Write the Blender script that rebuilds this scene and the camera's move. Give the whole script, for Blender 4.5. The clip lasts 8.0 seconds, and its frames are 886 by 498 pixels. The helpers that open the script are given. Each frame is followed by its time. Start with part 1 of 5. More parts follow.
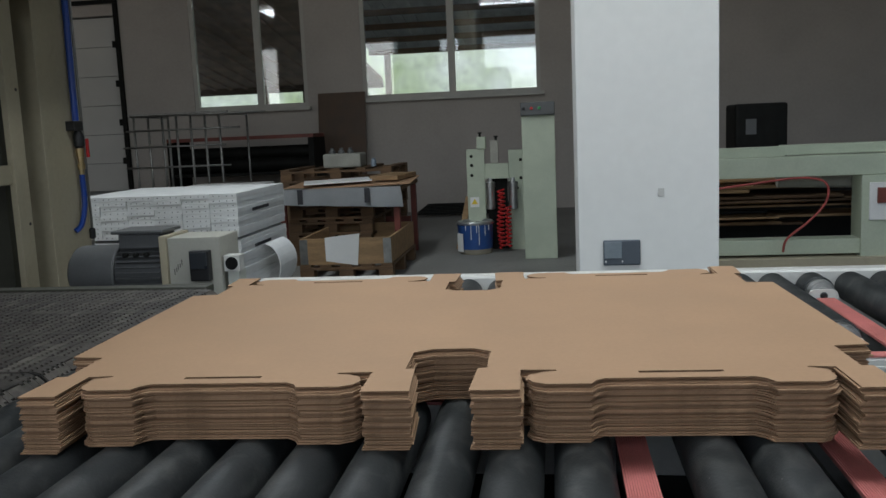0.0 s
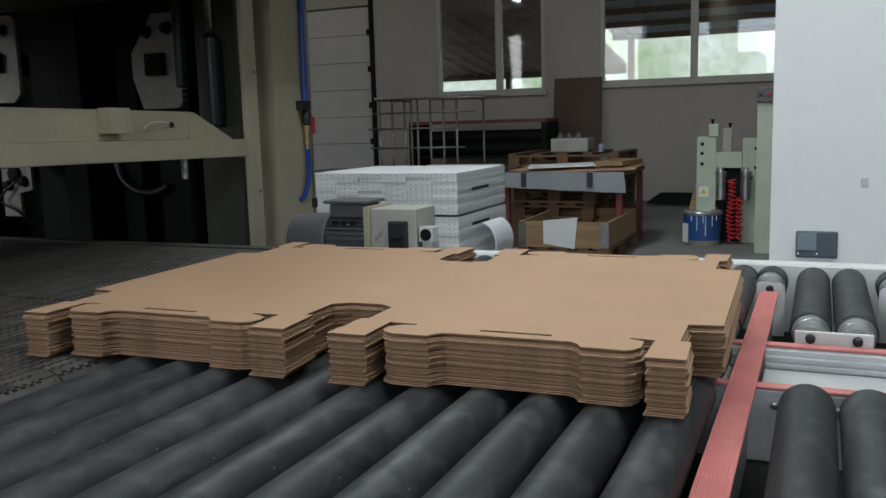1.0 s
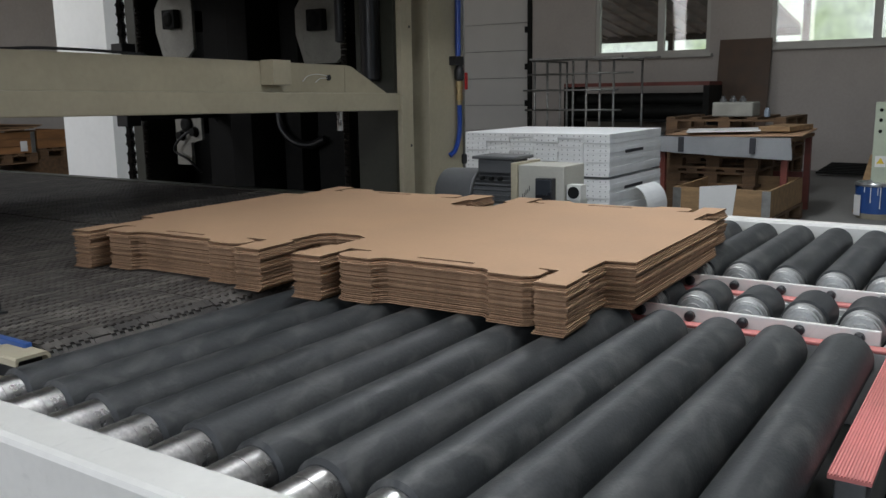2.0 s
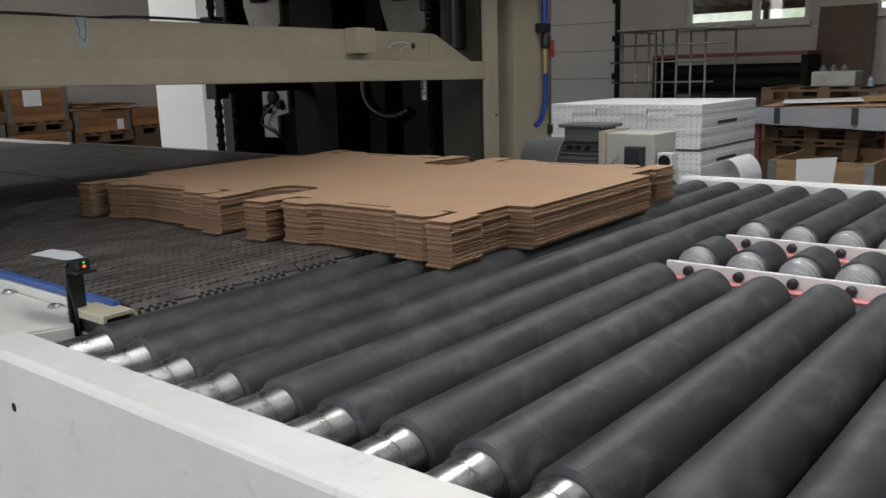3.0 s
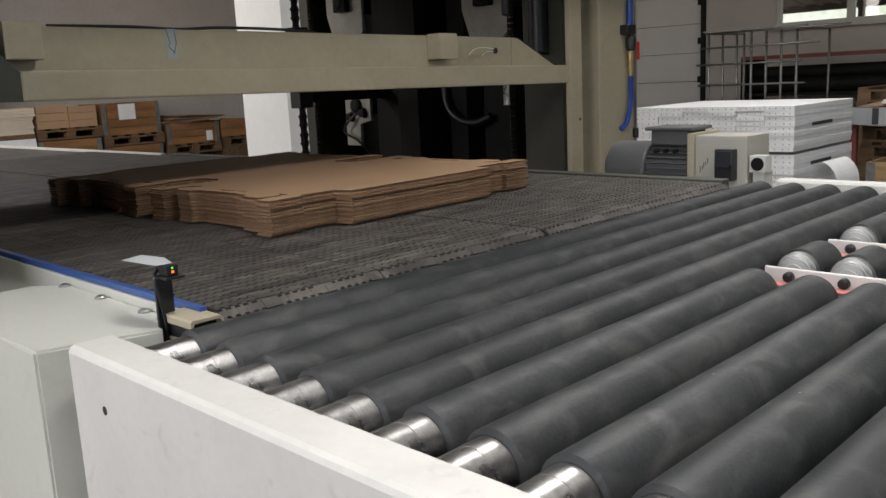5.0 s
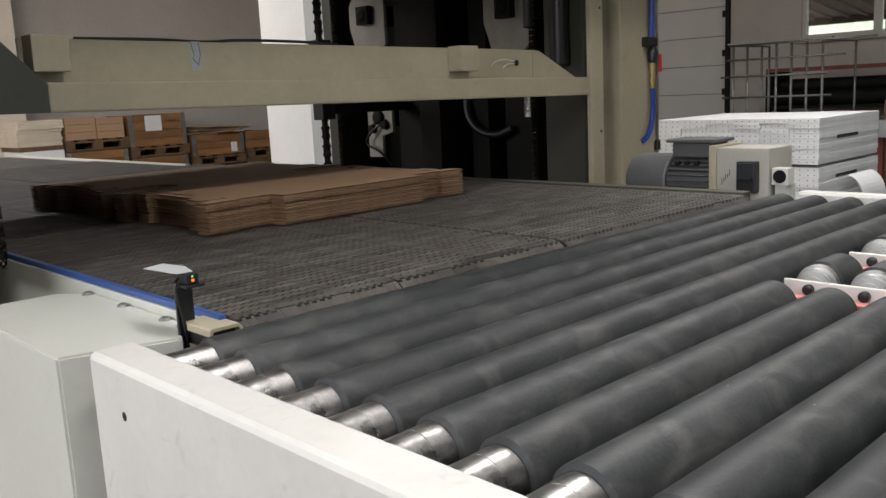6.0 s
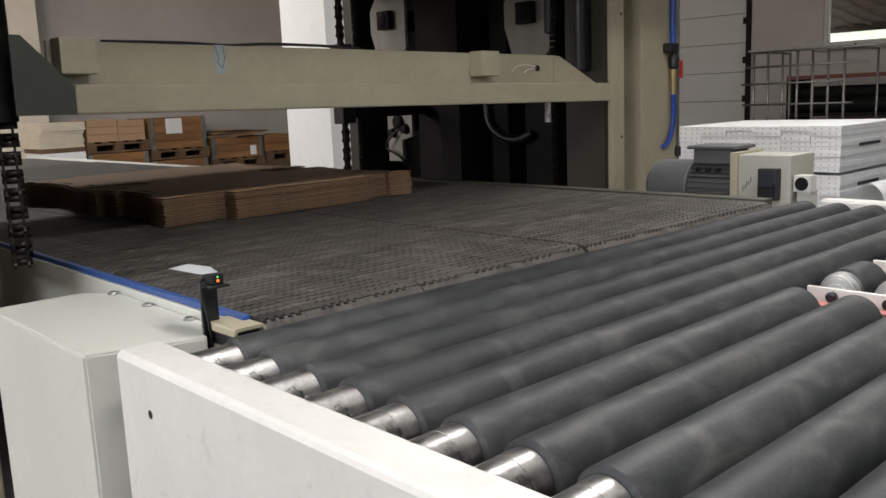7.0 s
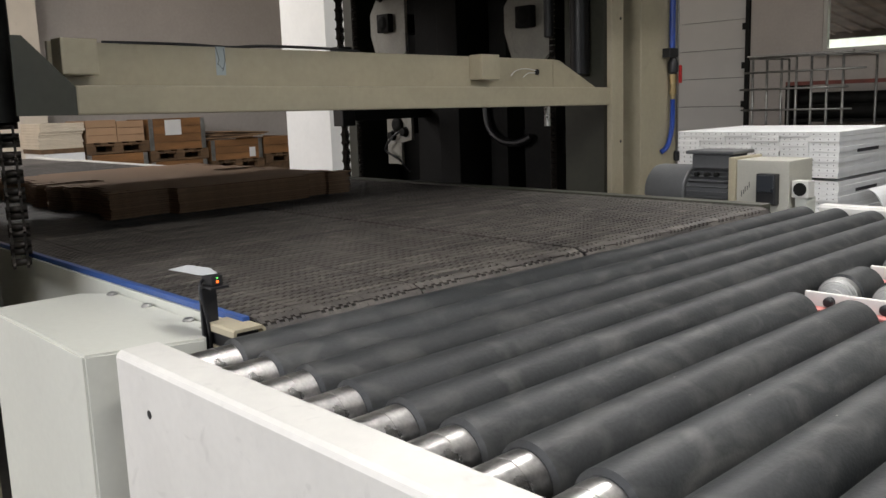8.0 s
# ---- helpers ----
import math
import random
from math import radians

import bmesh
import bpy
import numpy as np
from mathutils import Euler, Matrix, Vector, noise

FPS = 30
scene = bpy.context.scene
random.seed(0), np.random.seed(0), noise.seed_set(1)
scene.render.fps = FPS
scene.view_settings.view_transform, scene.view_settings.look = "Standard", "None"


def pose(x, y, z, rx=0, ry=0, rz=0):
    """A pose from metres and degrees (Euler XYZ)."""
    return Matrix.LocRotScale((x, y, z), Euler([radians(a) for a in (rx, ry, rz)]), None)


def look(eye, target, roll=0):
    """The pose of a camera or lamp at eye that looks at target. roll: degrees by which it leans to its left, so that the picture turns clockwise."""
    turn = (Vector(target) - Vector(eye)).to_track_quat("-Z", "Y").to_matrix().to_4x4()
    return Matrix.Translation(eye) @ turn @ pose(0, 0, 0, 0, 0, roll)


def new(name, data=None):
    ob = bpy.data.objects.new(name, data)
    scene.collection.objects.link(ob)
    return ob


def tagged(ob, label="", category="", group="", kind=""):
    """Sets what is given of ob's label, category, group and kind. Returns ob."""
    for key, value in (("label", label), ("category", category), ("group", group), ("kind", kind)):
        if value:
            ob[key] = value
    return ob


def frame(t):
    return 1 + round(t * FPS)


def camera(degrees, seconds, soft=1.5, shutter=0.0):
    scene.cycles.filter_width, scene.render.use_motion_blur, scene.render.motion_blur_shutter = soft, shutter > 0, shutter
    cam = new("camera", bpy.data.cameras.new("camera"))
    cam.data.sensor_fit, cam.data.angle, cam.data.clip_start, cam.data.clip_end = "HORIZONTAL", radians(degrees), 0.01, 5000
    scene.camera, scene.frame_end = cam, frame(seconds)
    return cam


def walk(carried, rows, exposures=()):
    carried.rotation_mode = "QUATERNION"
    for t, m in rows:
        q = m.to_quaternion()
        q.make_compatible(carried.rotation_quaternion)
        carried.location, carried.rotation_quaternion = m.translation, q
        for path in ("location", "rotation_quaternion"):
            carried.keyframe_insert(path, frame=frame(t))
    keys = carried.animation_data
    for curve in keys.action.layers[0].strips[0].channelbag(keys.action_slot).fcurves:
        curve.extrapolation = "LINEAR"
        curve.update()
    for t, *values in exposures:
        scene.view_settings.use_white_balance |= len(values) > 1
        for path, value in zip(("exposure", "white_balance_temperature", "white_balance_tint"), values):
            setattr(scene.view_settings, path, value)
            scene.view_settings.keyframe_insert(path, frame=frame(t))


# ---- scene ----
cam = camera(54.4, 8.0)
PATH = [
    (0, (-0.018, 0.121, 1.24), (-0.281, 2.084, 0.963), -2.5),
    (0.5, (0.087, 0.089, 1.234), (-0.457, 1.994, 0.965), -2.1),
    (1, (0.199, 0.074, 1.215), (-0.597, 1.886, 0.927), -1.6),
    (1.5, (0.225, 0.08, 1.195), (-0.737, 1.803, 0.872), -1.2),
    (2, (0.213, 0.081, 1.183), (-0.882, 1.715, 0.821), -0.9),
    (2.2, (0.205, 0.088, 1.176), (-0.93, 1.69, 0.798), -0.9),
    (3.3, (0.178, 0.118, 1.145), (-1.09, 1.608, 0.728), -1.9),
    (3.5, (0.172, 0.123, 1.149), (-1.108, 1.601, 0.725), -2.0),
    (4, (0.163, 0.137, 1.141), (-1.164, 1.574, 0.725), -2.6),
    (4.5, (0.155, 0.13, 1.139), (-1.206, 1.54, 0.739), -2.8),
    (6, (0.171, 0.131, 1.137), (-1.255, 1.488, 0.782), -2.8),
    (6.5, (0.172, 0.126, 1.137), (-1.27, 1.468, 0.79), -2.7),
    (7, (0.169, 0.118, 1.136), (-1.284, 1.449, 0.794), -2.4),
    (7.5, (0.17, 0.117, 1.137), (-1.284, 1.448, 0.801), -2.2),
    (8, (0.171, 0.114, 1.136), (-1.28, 1.449, 0.801), -2.0),
]
walk(cam, [(t, look(eye, target, roll)) for t, eye, target, roll in PATH],
     exposures=[(0.0, 0.16, 6050, 9), (1.0, 0.42, 6000, 9), (2.0, 0.6, 6150, 13), (4.0, 0.82, 6550, 17), (6.0, 1.08, 6700, 16), (8.0, 1.15, 6700, 16)])

# ---- world and light ----
world = bpy.data.worlds.new("sky")
scene.world = world
world.use_nodes = True
sky = world.node_tree.nodes.new("ShaderNodeTexSky")
sky.sky_type, sky.sun_disc = "NISHITA", False
sky.sun_elevation, sky.sun_rotation = radians(35), radians(150)
world.node_tree.links.new(sky.outputs[0], world.node_tree.nodes["Background"].inputs[0])
world.node_tree.nodes["Background"].inputs[1].default_value = 0.12


def area_lamp(name, eye, target, sx, sy, watts, colour=(1, 1, 1)):
    d = bpy.data.lights.new(name, "AREA")
    d.shape, d.size, d.size_y, d.energy, d.color = "RECTANGLE", sx, sy, watts, colour
    ob = new(name, d)
    ob.matrix_world = look(eye, target)
    return ob


# added lamps for unseen window bands behind and beside the camera, and the fluorescent fittings over the line
area_lamp("window_light_south", (-0.9, -4.9, 3.2), (-0.9, 3.0, 0.9), 6.0, 2.3, 130, (0.94, 0.98, 1.0))
# weak added fill from the east, where no window is known
area_lamp("window_light_east", (7.9, 2.0, 3.0), (0.0, 3.5, 0.8), 6.0, 2.5, 5, (0.97, 0.98, 1.0))
area_lamp("window_light_west", (-8.0, -4.9, 3.2), (-9.0, 5.0, 0.8), 5.0, 2.3, 120, (1.0, 0.94, 0.88))
# each fitting: place, half lengths along x and y, power
FITTINGS = ((-0.75, 1.8, 1.25, 0.2, 52), (1.6, 1.0, 0.2, 1.25, 52), (-1.9, 5.3, 0.2, 1.25, 75), (-7.6, 2.0, 0.2, 1.25, 55))
for fx, fy, hx, hy, watts in FITTINGS:
    area_lamp("fluorescent_light", (fx, fy, 4.55), (fx, fy, 0), 1.92 * hx, 1.92 * hy, watts, (0.97, 1.0, 0.985))


# ---- materials ----
def material(name, colour, rough=0.6, metal=0.0, vary=0.12, scale=6.0, fine=90.0, bump=0.15, tint=None, stain=0.0,
             rand=0.0, spec=0.5, stretch=(1, 1, 1), dust=None, dust_amount=0.6, specks=0.0):
    """Base colour with broad and fine variation, uneven gloss and fine relief."""
    m = bpy.data.materials.new(name)
    m.use_nodes = True
    nt = m.node_tree
    n, l = nt.nodes, nt.links
    b = n["Principled BSDF"]
    b.inputs["Metallic"].default_value = metal
    b.inputs["Specular IOR Level"].default_value = spec
    co = n.new("ShaderNodeTexCoord")
    mp = n.new("ShaderNodeMapping")
    mp.inputs["Scale"].default_value = stretch
    l.new(co.outputs["Object"], mp.inputs[0])
    big = n.new("ShaderNodeTexNoise")
    big.inputs["Scale"].default_value, big.inputs["Detail"].default_value = scale, 5
    small = n.new("ShaderNodeTexNoise")
    small.inputs["Scale"].default_value, small.inputs["Detail"].default_value = fine, 3
    l.new(mp.outputs[0], big.inputs[0])
    l.new(mp.outputs[0], small.inputs[0])
    second = tint or tuple(c * (1 - vary * 2.2) for c in colour)
    ramp = n.new("ShaderNodeValToRGB")
    ramp.color_ramp.elements[0].position, ramp.color_ramp.elements[1].position = 0.36, 0.66
    ramp.color_ramp.elements[0].color, ramp.color_ramp.elements[1].color = (*second, 1), (*colour, 1)
    l.new(big.outputs[0], ramp.inputs[0])
    mix = n.new("ShaderNodeMixRGB")
    mix.blend_type, mix.inputs[0].default_value = "MULTIPLY", 1.0
    r2 = n.new("ShaderNodeMapRange")
    r2.inputs[1].default_value, r2.inputs[2].default_value = 0.3, 0.7
    r2.inputs[3].default_value, r2.inputs[4].default_value = 1 - vary * 1.3, 1.0
    l.new(small.outputs[0], r2.inputs[0])
    l.new(ramp.outputs[0], mix.inputs[1])
    l.new(r2.outputs[0], mix.inputs[2])
    out = mix.outputs[0]
    if stain:
        st = n.new("ShaderNodeTexNoise")
        st.inputs["Scale"].default_value, st.inputs["Detail"].default_value = scale * 2.7, 8
        st.inputs["Distortion"].default_value = 1.2
        l.new(mp.outputs[0], st.inputs[0])
        sr = n.new("ShaderNodeMapRange")
        sr.inputs[1].default_value, sr.inputs[2].default_value = 0.60, 0.72
        sr.inputs[3].default_value, sr.inputs[4].default_value = 0.0, stain
        l.new(st.outputs[0], sr.inputs[0])
        m2 = n.new("ShaderNodeMixRGB")
        m2.inputs[2].default_value = (*[c * 0.45 for c in colour], 1)
        l.new(sr.outputs[0], m2.inputs[0])
        l.new(out, m2.inputs[1])
        out = m2.outputs[0]
    if dust:
        dn = n.new("ShaderNodeTexNoise")
        dn.inputs["Scale"].default_value, dn.inputs["Detail"].default_value, dn.inputs["Distortion"].default_value = scale * 2.3, 9, 0.8
        oi0 = n.new("ShaderNodeObjectInfo")
        sh = n.new("ShaderNodeVectorMath")
        sc = n.new("ShaderNodeMath")
        sc.operation, sc.inputs[1].default_value = "MULTIPLY", 37.0
        l.new(oi0.outputs["Random"], sc.inputs[0])
        l.new(mp.outputs[0], sh.inputs[0])
        l.new(sc.outputs[0], sh.inputs[1])
        l.new(sh.outputs[0], dn.inputs[0])
        l.new(sh.outputs[0], big.inputs[0])
        dr = n.new("ShaderNodeMapRange")
        dr.inputs[1].default_value, dr.inputs[2].default_value = 0.48, 0.76
        dr.inputs[3].default_value, dr.inputs[4].default_value = 0.0, dust_amount
        l.new(dn.outputs[0], dr.inputs[0])
        md = n.new("ShaderNodeMixRGB")
        md.inputs[2].default_value = (*dust, 1)
        l.new(dr.outputs[0], md.inputs[0])
        l.new(out, md.inputs[1])
        out = md.outputs[0]
    if specks:
        vo = n.new("ShaderNodeTexVoronoi")
        vo.inputs["Scale"].default_value = specks
        l.new(mp.outputs[0], vo.inputs[0])
        vr = n.new("ShaderNodeMapRange")
        vr.inputs[1].default_value, vr.inputs[2].default_value = 0.015, 0.045
        vr.inputs[3].default_value, vr.inputs[4].default_value = 0.5, 0.0
        l.new(vo.outputs["Distance"], vr.inputs[0])
        ms = n.new("ShaderNodeMixRGB")
        ms.inputs[2].default_value = (0.42, 0.40, 0.36, 1)
        l.new(vr.outputs[0], ms.inputs[0])
        l.new(out, ms.inputs[1])
        out = ms.outputs[0]
    if rand:
        oi = n.new("ShaderNodeObjectInfo")
        rr = n.new("ShaderNodeMapRange")
        rr.inputs[3].default_value, rr.inputs[4].default_value = 1 - rand, 1.0
        l.new(oi.outputs["Random"], rr.inputs[0])
        m3 = n.new("ShaderNodeMixRGB")
        m3.blend_type, m3.inputs[0].default_value = "MULTIPLY", 1.0
        l.new(out, m3.inputs[1])
        l.new(rr.outputs[0], m3.inputs[2])
        out = m3.outputs[0]
    l.new(out, b.inputs["Base Color"])
    rg = n.new("ShaderNodeMapRange")
    rg.inputs[3].default_value, rg.inputs[4].default_value = max(rough - 0.12, 0.03), min(rough + 0.12, 1)
    l.new(big.outputs[0], rg.inputs[0])
    l.new(rg.outputs[0], b.inputs["Roughness"])
    if bump:
        bp = n.new("ShaderNodeBump")
        bp.inputs["Strength"].default_value, bp.inputs["Distance"].default_value = bump, 0.002
        l.new(small.outputs[0], bp.inputs["Height"])
        l.new(bp.outputs[0], b.inputs["Normal"])
    return m


def glow(name, colour, strength):
    m = bpy.data.materials.new(name)
    m.use_nodes = True
    b = m.node_tree.nodes["Principled BSDF"]
    b.inputs["Base Color"].default_value = (*colour, 1)
    b.inputs["Emission Color"].default_value = (*colour, 1)
    b.inputs["Emission Strength"].default_value = strength
    return m


RUBBER = material("rubber", (0.036, 0.039, 0.040), 0.54, spec=0.38, vary=0.2, scale=6, fine=170, bump=0.25, tint=(0.021, 0.024, 0.025), rand=0.25, stretch=(1.6, 1, 1.6),
                  dust=(0.135, 0.134, 0.125), dust_amount=0.46, specks=17)
STEEL = material("bright_steel", (0.66, 0.65, 0.63), 0.30, 1.0, vary=0.18, scale=24, stain=0.25, fine=220, bump=0.05)
ZINC = material("zinc_plate", (0.42, 0.42, 0.40), 0.5, 1.0, vary=0.12, scale=18, fine=200, bump=0.05)
ALU = material("aluminium", (0.60, 0.61, 0.61), 0.38, 1.0, vary=0.08, scale=12, fine=150, bump=0.06)
ANODISED = material("anodised_profile", (0.56, 0.57, 0.55), 0.45, 0.25, vary=0.06, scale=10, fine=120, bump=0.05, stain=0.15)
WHITE = material("white_enamel", (0.65, 0.64, 0.595), 0.42, vary=0.035, scale=7, fine=60, bump=0.05, stain=0.22)
GREYGREEN = material("grey_enamel", (0.55, 0.56, 0.50), 0.42, vary=0.03, scale=4, fine=70, bump=0.04, stain=0.08)
CREAM = material("cream_enamel", (0.42, 0.375, 0.265), 0.45, vary=0.05, scale=4, fine=50, bump=0.05, stain=0.15)
# olive and dark steel are deepened to hold the press interior's shade
OLIVE = material("olive_enamel_and_shade", (0.055, 0.056, 0.040), 0.5, vary=0.08, scale=4, fine=50, bump=0.05, stain=0.3)
DARK = material("dark_steel_and_shade", (0.013, 0.0135, 0.012), 0.6, spec=0.15, vary=0.2, scale=8, fine=80, bump=0.1)
BLACK = material("black_plastic", (0.012, 0.012, 0.013), 0.42, vary=0.1, scale=20, fine=200, bump=0.05)
BELT = material("dusty_belt", (0.125, 0.111, 0.097), 0.6, vary=0.25, scale=4.0, fine=120, bump=0.2, tint=(0.046, 0.041, 0.037), rand=0.3, spec=0.35,
                dust=(0.22, 0.198, 0.17), dust_amount=0.6)
BELTGROOVE = material("belt_groove", (0.022, 0.021, 0.020), 0.8, vary=0.1)
RED = material("red_ribbed_band", (0.62, 0.21, 0.19), 0.55, vary=0.06, scale=9, fine=120, bump=0.1, tint=(0.50, 0.17, 0.15))
KRAFT = material("kraft_board", (0.43, 0.272, 0.162), 0.75, vary=0.04, scale=4, fine=140, bump=0.05, rand=0.05, spec=0.25)
KRAFT_EDGE = material("kraft_edge", (0.44, 0.275, 0.165), 0.85, vary=0.16, scale=30, fine=260, bump=0.3, rand=0.5, spec=0.1)
BLUE = material("blue_plastic", (0.03, 0.09, 0.30), 0.4, vary=0.08)
HOSE = material("blue_hose", (0.01, 0.055, 0.32), 0.35, vary=0.05)
REDP = material("red_plastic", (0.55, 0.02, 0.02), 0.4, vary=0.06)
BRASS = material("brass", (0.55, 0.42, 0.22), 0.35, 1.0, vary=0.1)
MOTOR = material("motor_grey", (0.11, 0.113, 0.113), 0.5, vary=0.06, scale=8, fine=90, bump=0.08, stain=0.15)
BOARDW = material("white_board", (0.80, 0.81, 0.80), 0.6, vary=0.03, scale=10, fine=60, bump=0.04, rand=0.06)
WOOD = material("pine_wood", (0.46, 0.29, 0.14), 0.7, vary=0.16, scale=3, fine=40, bump=0.2, stretch=(1, 6, 6), rand=0.2)
WOODD = material("old_wood", (0.20, 0.115, 0.055), 0.75, vary=0.2, scale=3, fine=40, bump=0.2, stretch=(1, 6, 6), rand=0.25)
BROWN = material("brown_board", (0.085, 0.05, 0.028), 0.6, vary=0.1)
PLASTER = material("wall_plaster", (0.43, 0.395, 0.36), 0.9, vary=0.05, scale=1.2, fine=25, bump=0.1, stain=0.06)
WHITEWALL = material("white_plaster", (0.76, 0.76, 0.73), 0.85, vary=0.025, scale=1.5, fine=25, bump=0.1, stain=0.05)
CONCRETE = material("concrete_floor", (0.25, 0.245, 0.23), 0.6, vary=0.12, scale=1.2, fine=30, bump=0.1, stain=0.3)
CEIL = material("ceiling_paint", (0.36, 0.36, 0.35), 0.9, vary=0.05, scale=1)
PAPER = material("white_paper", (0.74, 0.74, 0.72), 0.8, vary=0.03)
GREENM = material("pale_green_enamel", (0.47, 0.52, 0.40), 0.45, vary=0.05, scale=5, bump=0.04, stain=0.1)
TABLERED = material("red_oxide_paint", (0.20, 0.05, 0.035), 0.55, vary=0.15)
INK = material("ink", (0.03, 0.03, 0.035), 0.7, vary=0.05)
DOORW = material("sectional_door", (0.50, 0.49, 0.46), 0.6, vary=0.03, scale=2)


# ---- mesh helpers ----
def box(bm, x0, x1, y0, y1, z0, z1, bevel=0.0, m=None):
    vs = [bm.verts.new((x, y, z)) for z in (z0, z1) for y in (y0, y1) for x in (x0, x1)]
    fs = [bm.faces.new([vs[i] for i in f]) for f in
          ((0, 2, 3, 1), (4, 5, 7, 6), (0, 1, 5, 4), (2, 6, 7, 3), (0, 4, 6, 2), (1, 3, 7, 5))]
    if bevel:
        es = list({e for f in fs for e in f.edges})
        r = bmesh.ops.bevel(bm, geom=es, offset=bevel, segments=2, affect="EDGES", profile=0.6)
        vs = list({v for v in r["verts"]} | {v for v in vs if v.is_valid})
    if m:
        bmesh.ops.transform(bm, matrix=m, verts=[v for v in vs if v.is_valid])
    return vs


def tube(bm, p0, p1, r, seg=20, r1=None, caps=True):
    d = Vector(p1) - Vector(p0)
    lathe(bm, p0, d, [(0, r), (d.length, r if r1 is None else r1)], seg)


def lathe(bm, base, axis, prof, seg=24):
    """Turns a profile of (distance along the axis, radius) about the axis; rims stay crisp where the profile bends."""
    base, q = Vector(base), Vector(axis).to_track_quat("Z", "Y")

    def ring(h, r):
        return [bm.verts.new(base + q @ Vector((math.cos(2 * math.pi * i / seg) * r, math.sin(2 * math.pi * i / seg) * r, h))) for i in range(seg)]

    rings = [ring(h, r) for h, r in prof]
    for a, b in zip(rings, rings[1:]):
        for i in range(seg):
            j = (i + 1) % seg
            bm.faces.new((a[i], a[j], b[j], b[i])).smooth = True
    bm.faces.new(list(reversed(rings[0])))
    bm.faces.new(rings[-1])


def prism(bm, pts, origin, u, v, depth):
    """Extrudes an outline given in the plane (u, v) by depth along u x v."""
    o, u, v = Vector(origin), Vector(u), Vector(v)
    w = u.cross(v).normalized() * depth
    a = [bm.verts.new(o + u * p + v * q) for p, q in pts]
    b = [bm.verts.new(x.co + w) for x in a]
    bm.faces.new(list(reversed(a)))
    bm.faces.new(b)
    for i in range(len(a)):
        j = (i + 1) % len(a)
        bm.faces.new((a[i], a[j], b[j], b[i]))


def pipe(bm, pts, r, seg=10):
    """A tube along a path, as one skin."""
    P = [Vector(p) for p in pts]
    rings, up = [], Vector((0.31, 0.52, 0.79))
    for i, p in enumerate(P):
        d = (P[min(i + 1, len(P) - 1)] - P[max(i - 1, 0)]).normalized()
        a = up - d * up.dot(d)
        a = a.normalized() if a.length > 1e-4 else d.orthogonal().normalized()
        up, b_ = a, d.cross(a)
        rings.append([bm.verts.new(p + (a * math.cos(2 * math.pi * k / seg) + b_ * math.sin(2 * math.pi * k / seg)) * r) for k in range(seg)])
    for ra, rb_ in zip(rings, rings[1:]):
        for k in range(seg):
            j = (k + 1) % seg
            bm.faces.new((ra[k], ra[j], rb_[j], rb_[k])).smooth = True
    bm.faces.new(list(reversed(rings[0])))
    bm.faces.new(rings[-1])


def smooth_path(pts, n=6):
    out = []
    P = [Vector(p) for p in pts]
    for i in range(len(P) - 1):
        p0, p1, p2, p3 = P[max(i - 1, 0)], P[i], P[i + 1], P[min(i + 2, len(P) - 1)]
        for k in range(n):
            t = k / n
            out.append(0.5 * ((2 * p1) + (p2 - p0) * t + (2 * p0 - 5 * p1 + 4 * p2 - p3) * t * t + (3 * p1 - p0 - 3 * p2 + p3) * t ** 3))
    return out + [P[-1]]


def mesh_of(name, bm, mat, origin=(0, 0, 0)):
    bmesh.ops.translate(bm, verts=bm.verts, vec=-Vector(origin))
    bmesh.ops.recalc_face_normals(bm, faces=bm.faces)
    for e in bm.edges:
        if len(e.link_faces) == 2 and e.calc_face_angle() > 0.5:
            e.smooth = False
    me = bpy.data.meshes.new(name)
    bm.to_mesh(me)
    bm.free()
    me.materials.append(mat)
    return me


ORIGIN = {}


def thing(name, at, label, category, group="", kind=""):
    ob = new(name)
    ob.location = at
    ORIGIN[ob] = Vector(at)
    return tagged(ob, label, category, group, kind)


def part(name, bm, mat, parent, label=""):
    """Links a mesh drawn in world places as one part of a thing (or of a part)."""
    o = ORIGIN[parent]
    ob = new(name, mesh_of(name, bm, mat, o))
    ob.parent = parent
    ORIGIN[ob] = o
    return tagged(ob, label)


def solid(name, bm, mat, label="", category="", group="", kind="", at=(0, 0, 0)):
    ob = new(name, mesh_of(name, bm, mat, at))
    ob.location = at
    ORIGIN[ob] = Vector(at)
    return tagged(ob, label, category, group, kind)


def share(name, me, parent, m):
    """One more part on shared mesh data, at a pose in its thing's space."""
    ob = new(name, me)
    ob.parent = parent
    ob.matrix_basis = m
    ORIGIN[ob] = ORIGIN[parent]
    return ob


def B():
    return bmesh.new()


def boxes(*specs, bevel=0.0):
    bm = B()
    for s in specs:
        box(bm, *s, bevel=bevel)
    return bm


# ---- the hall ----
solid("floor", boxes((-14, 9, -6, 14, -0.2, 0.0)), CONCRETE, "grey stained concrete factory floor", "floor", kind="structure")
solid("ceiling", boxes((-14, 9, -6, 14, 5.2, 5.4)), CEIL, "grey factory ceiling", "ceiling", kind="structure")


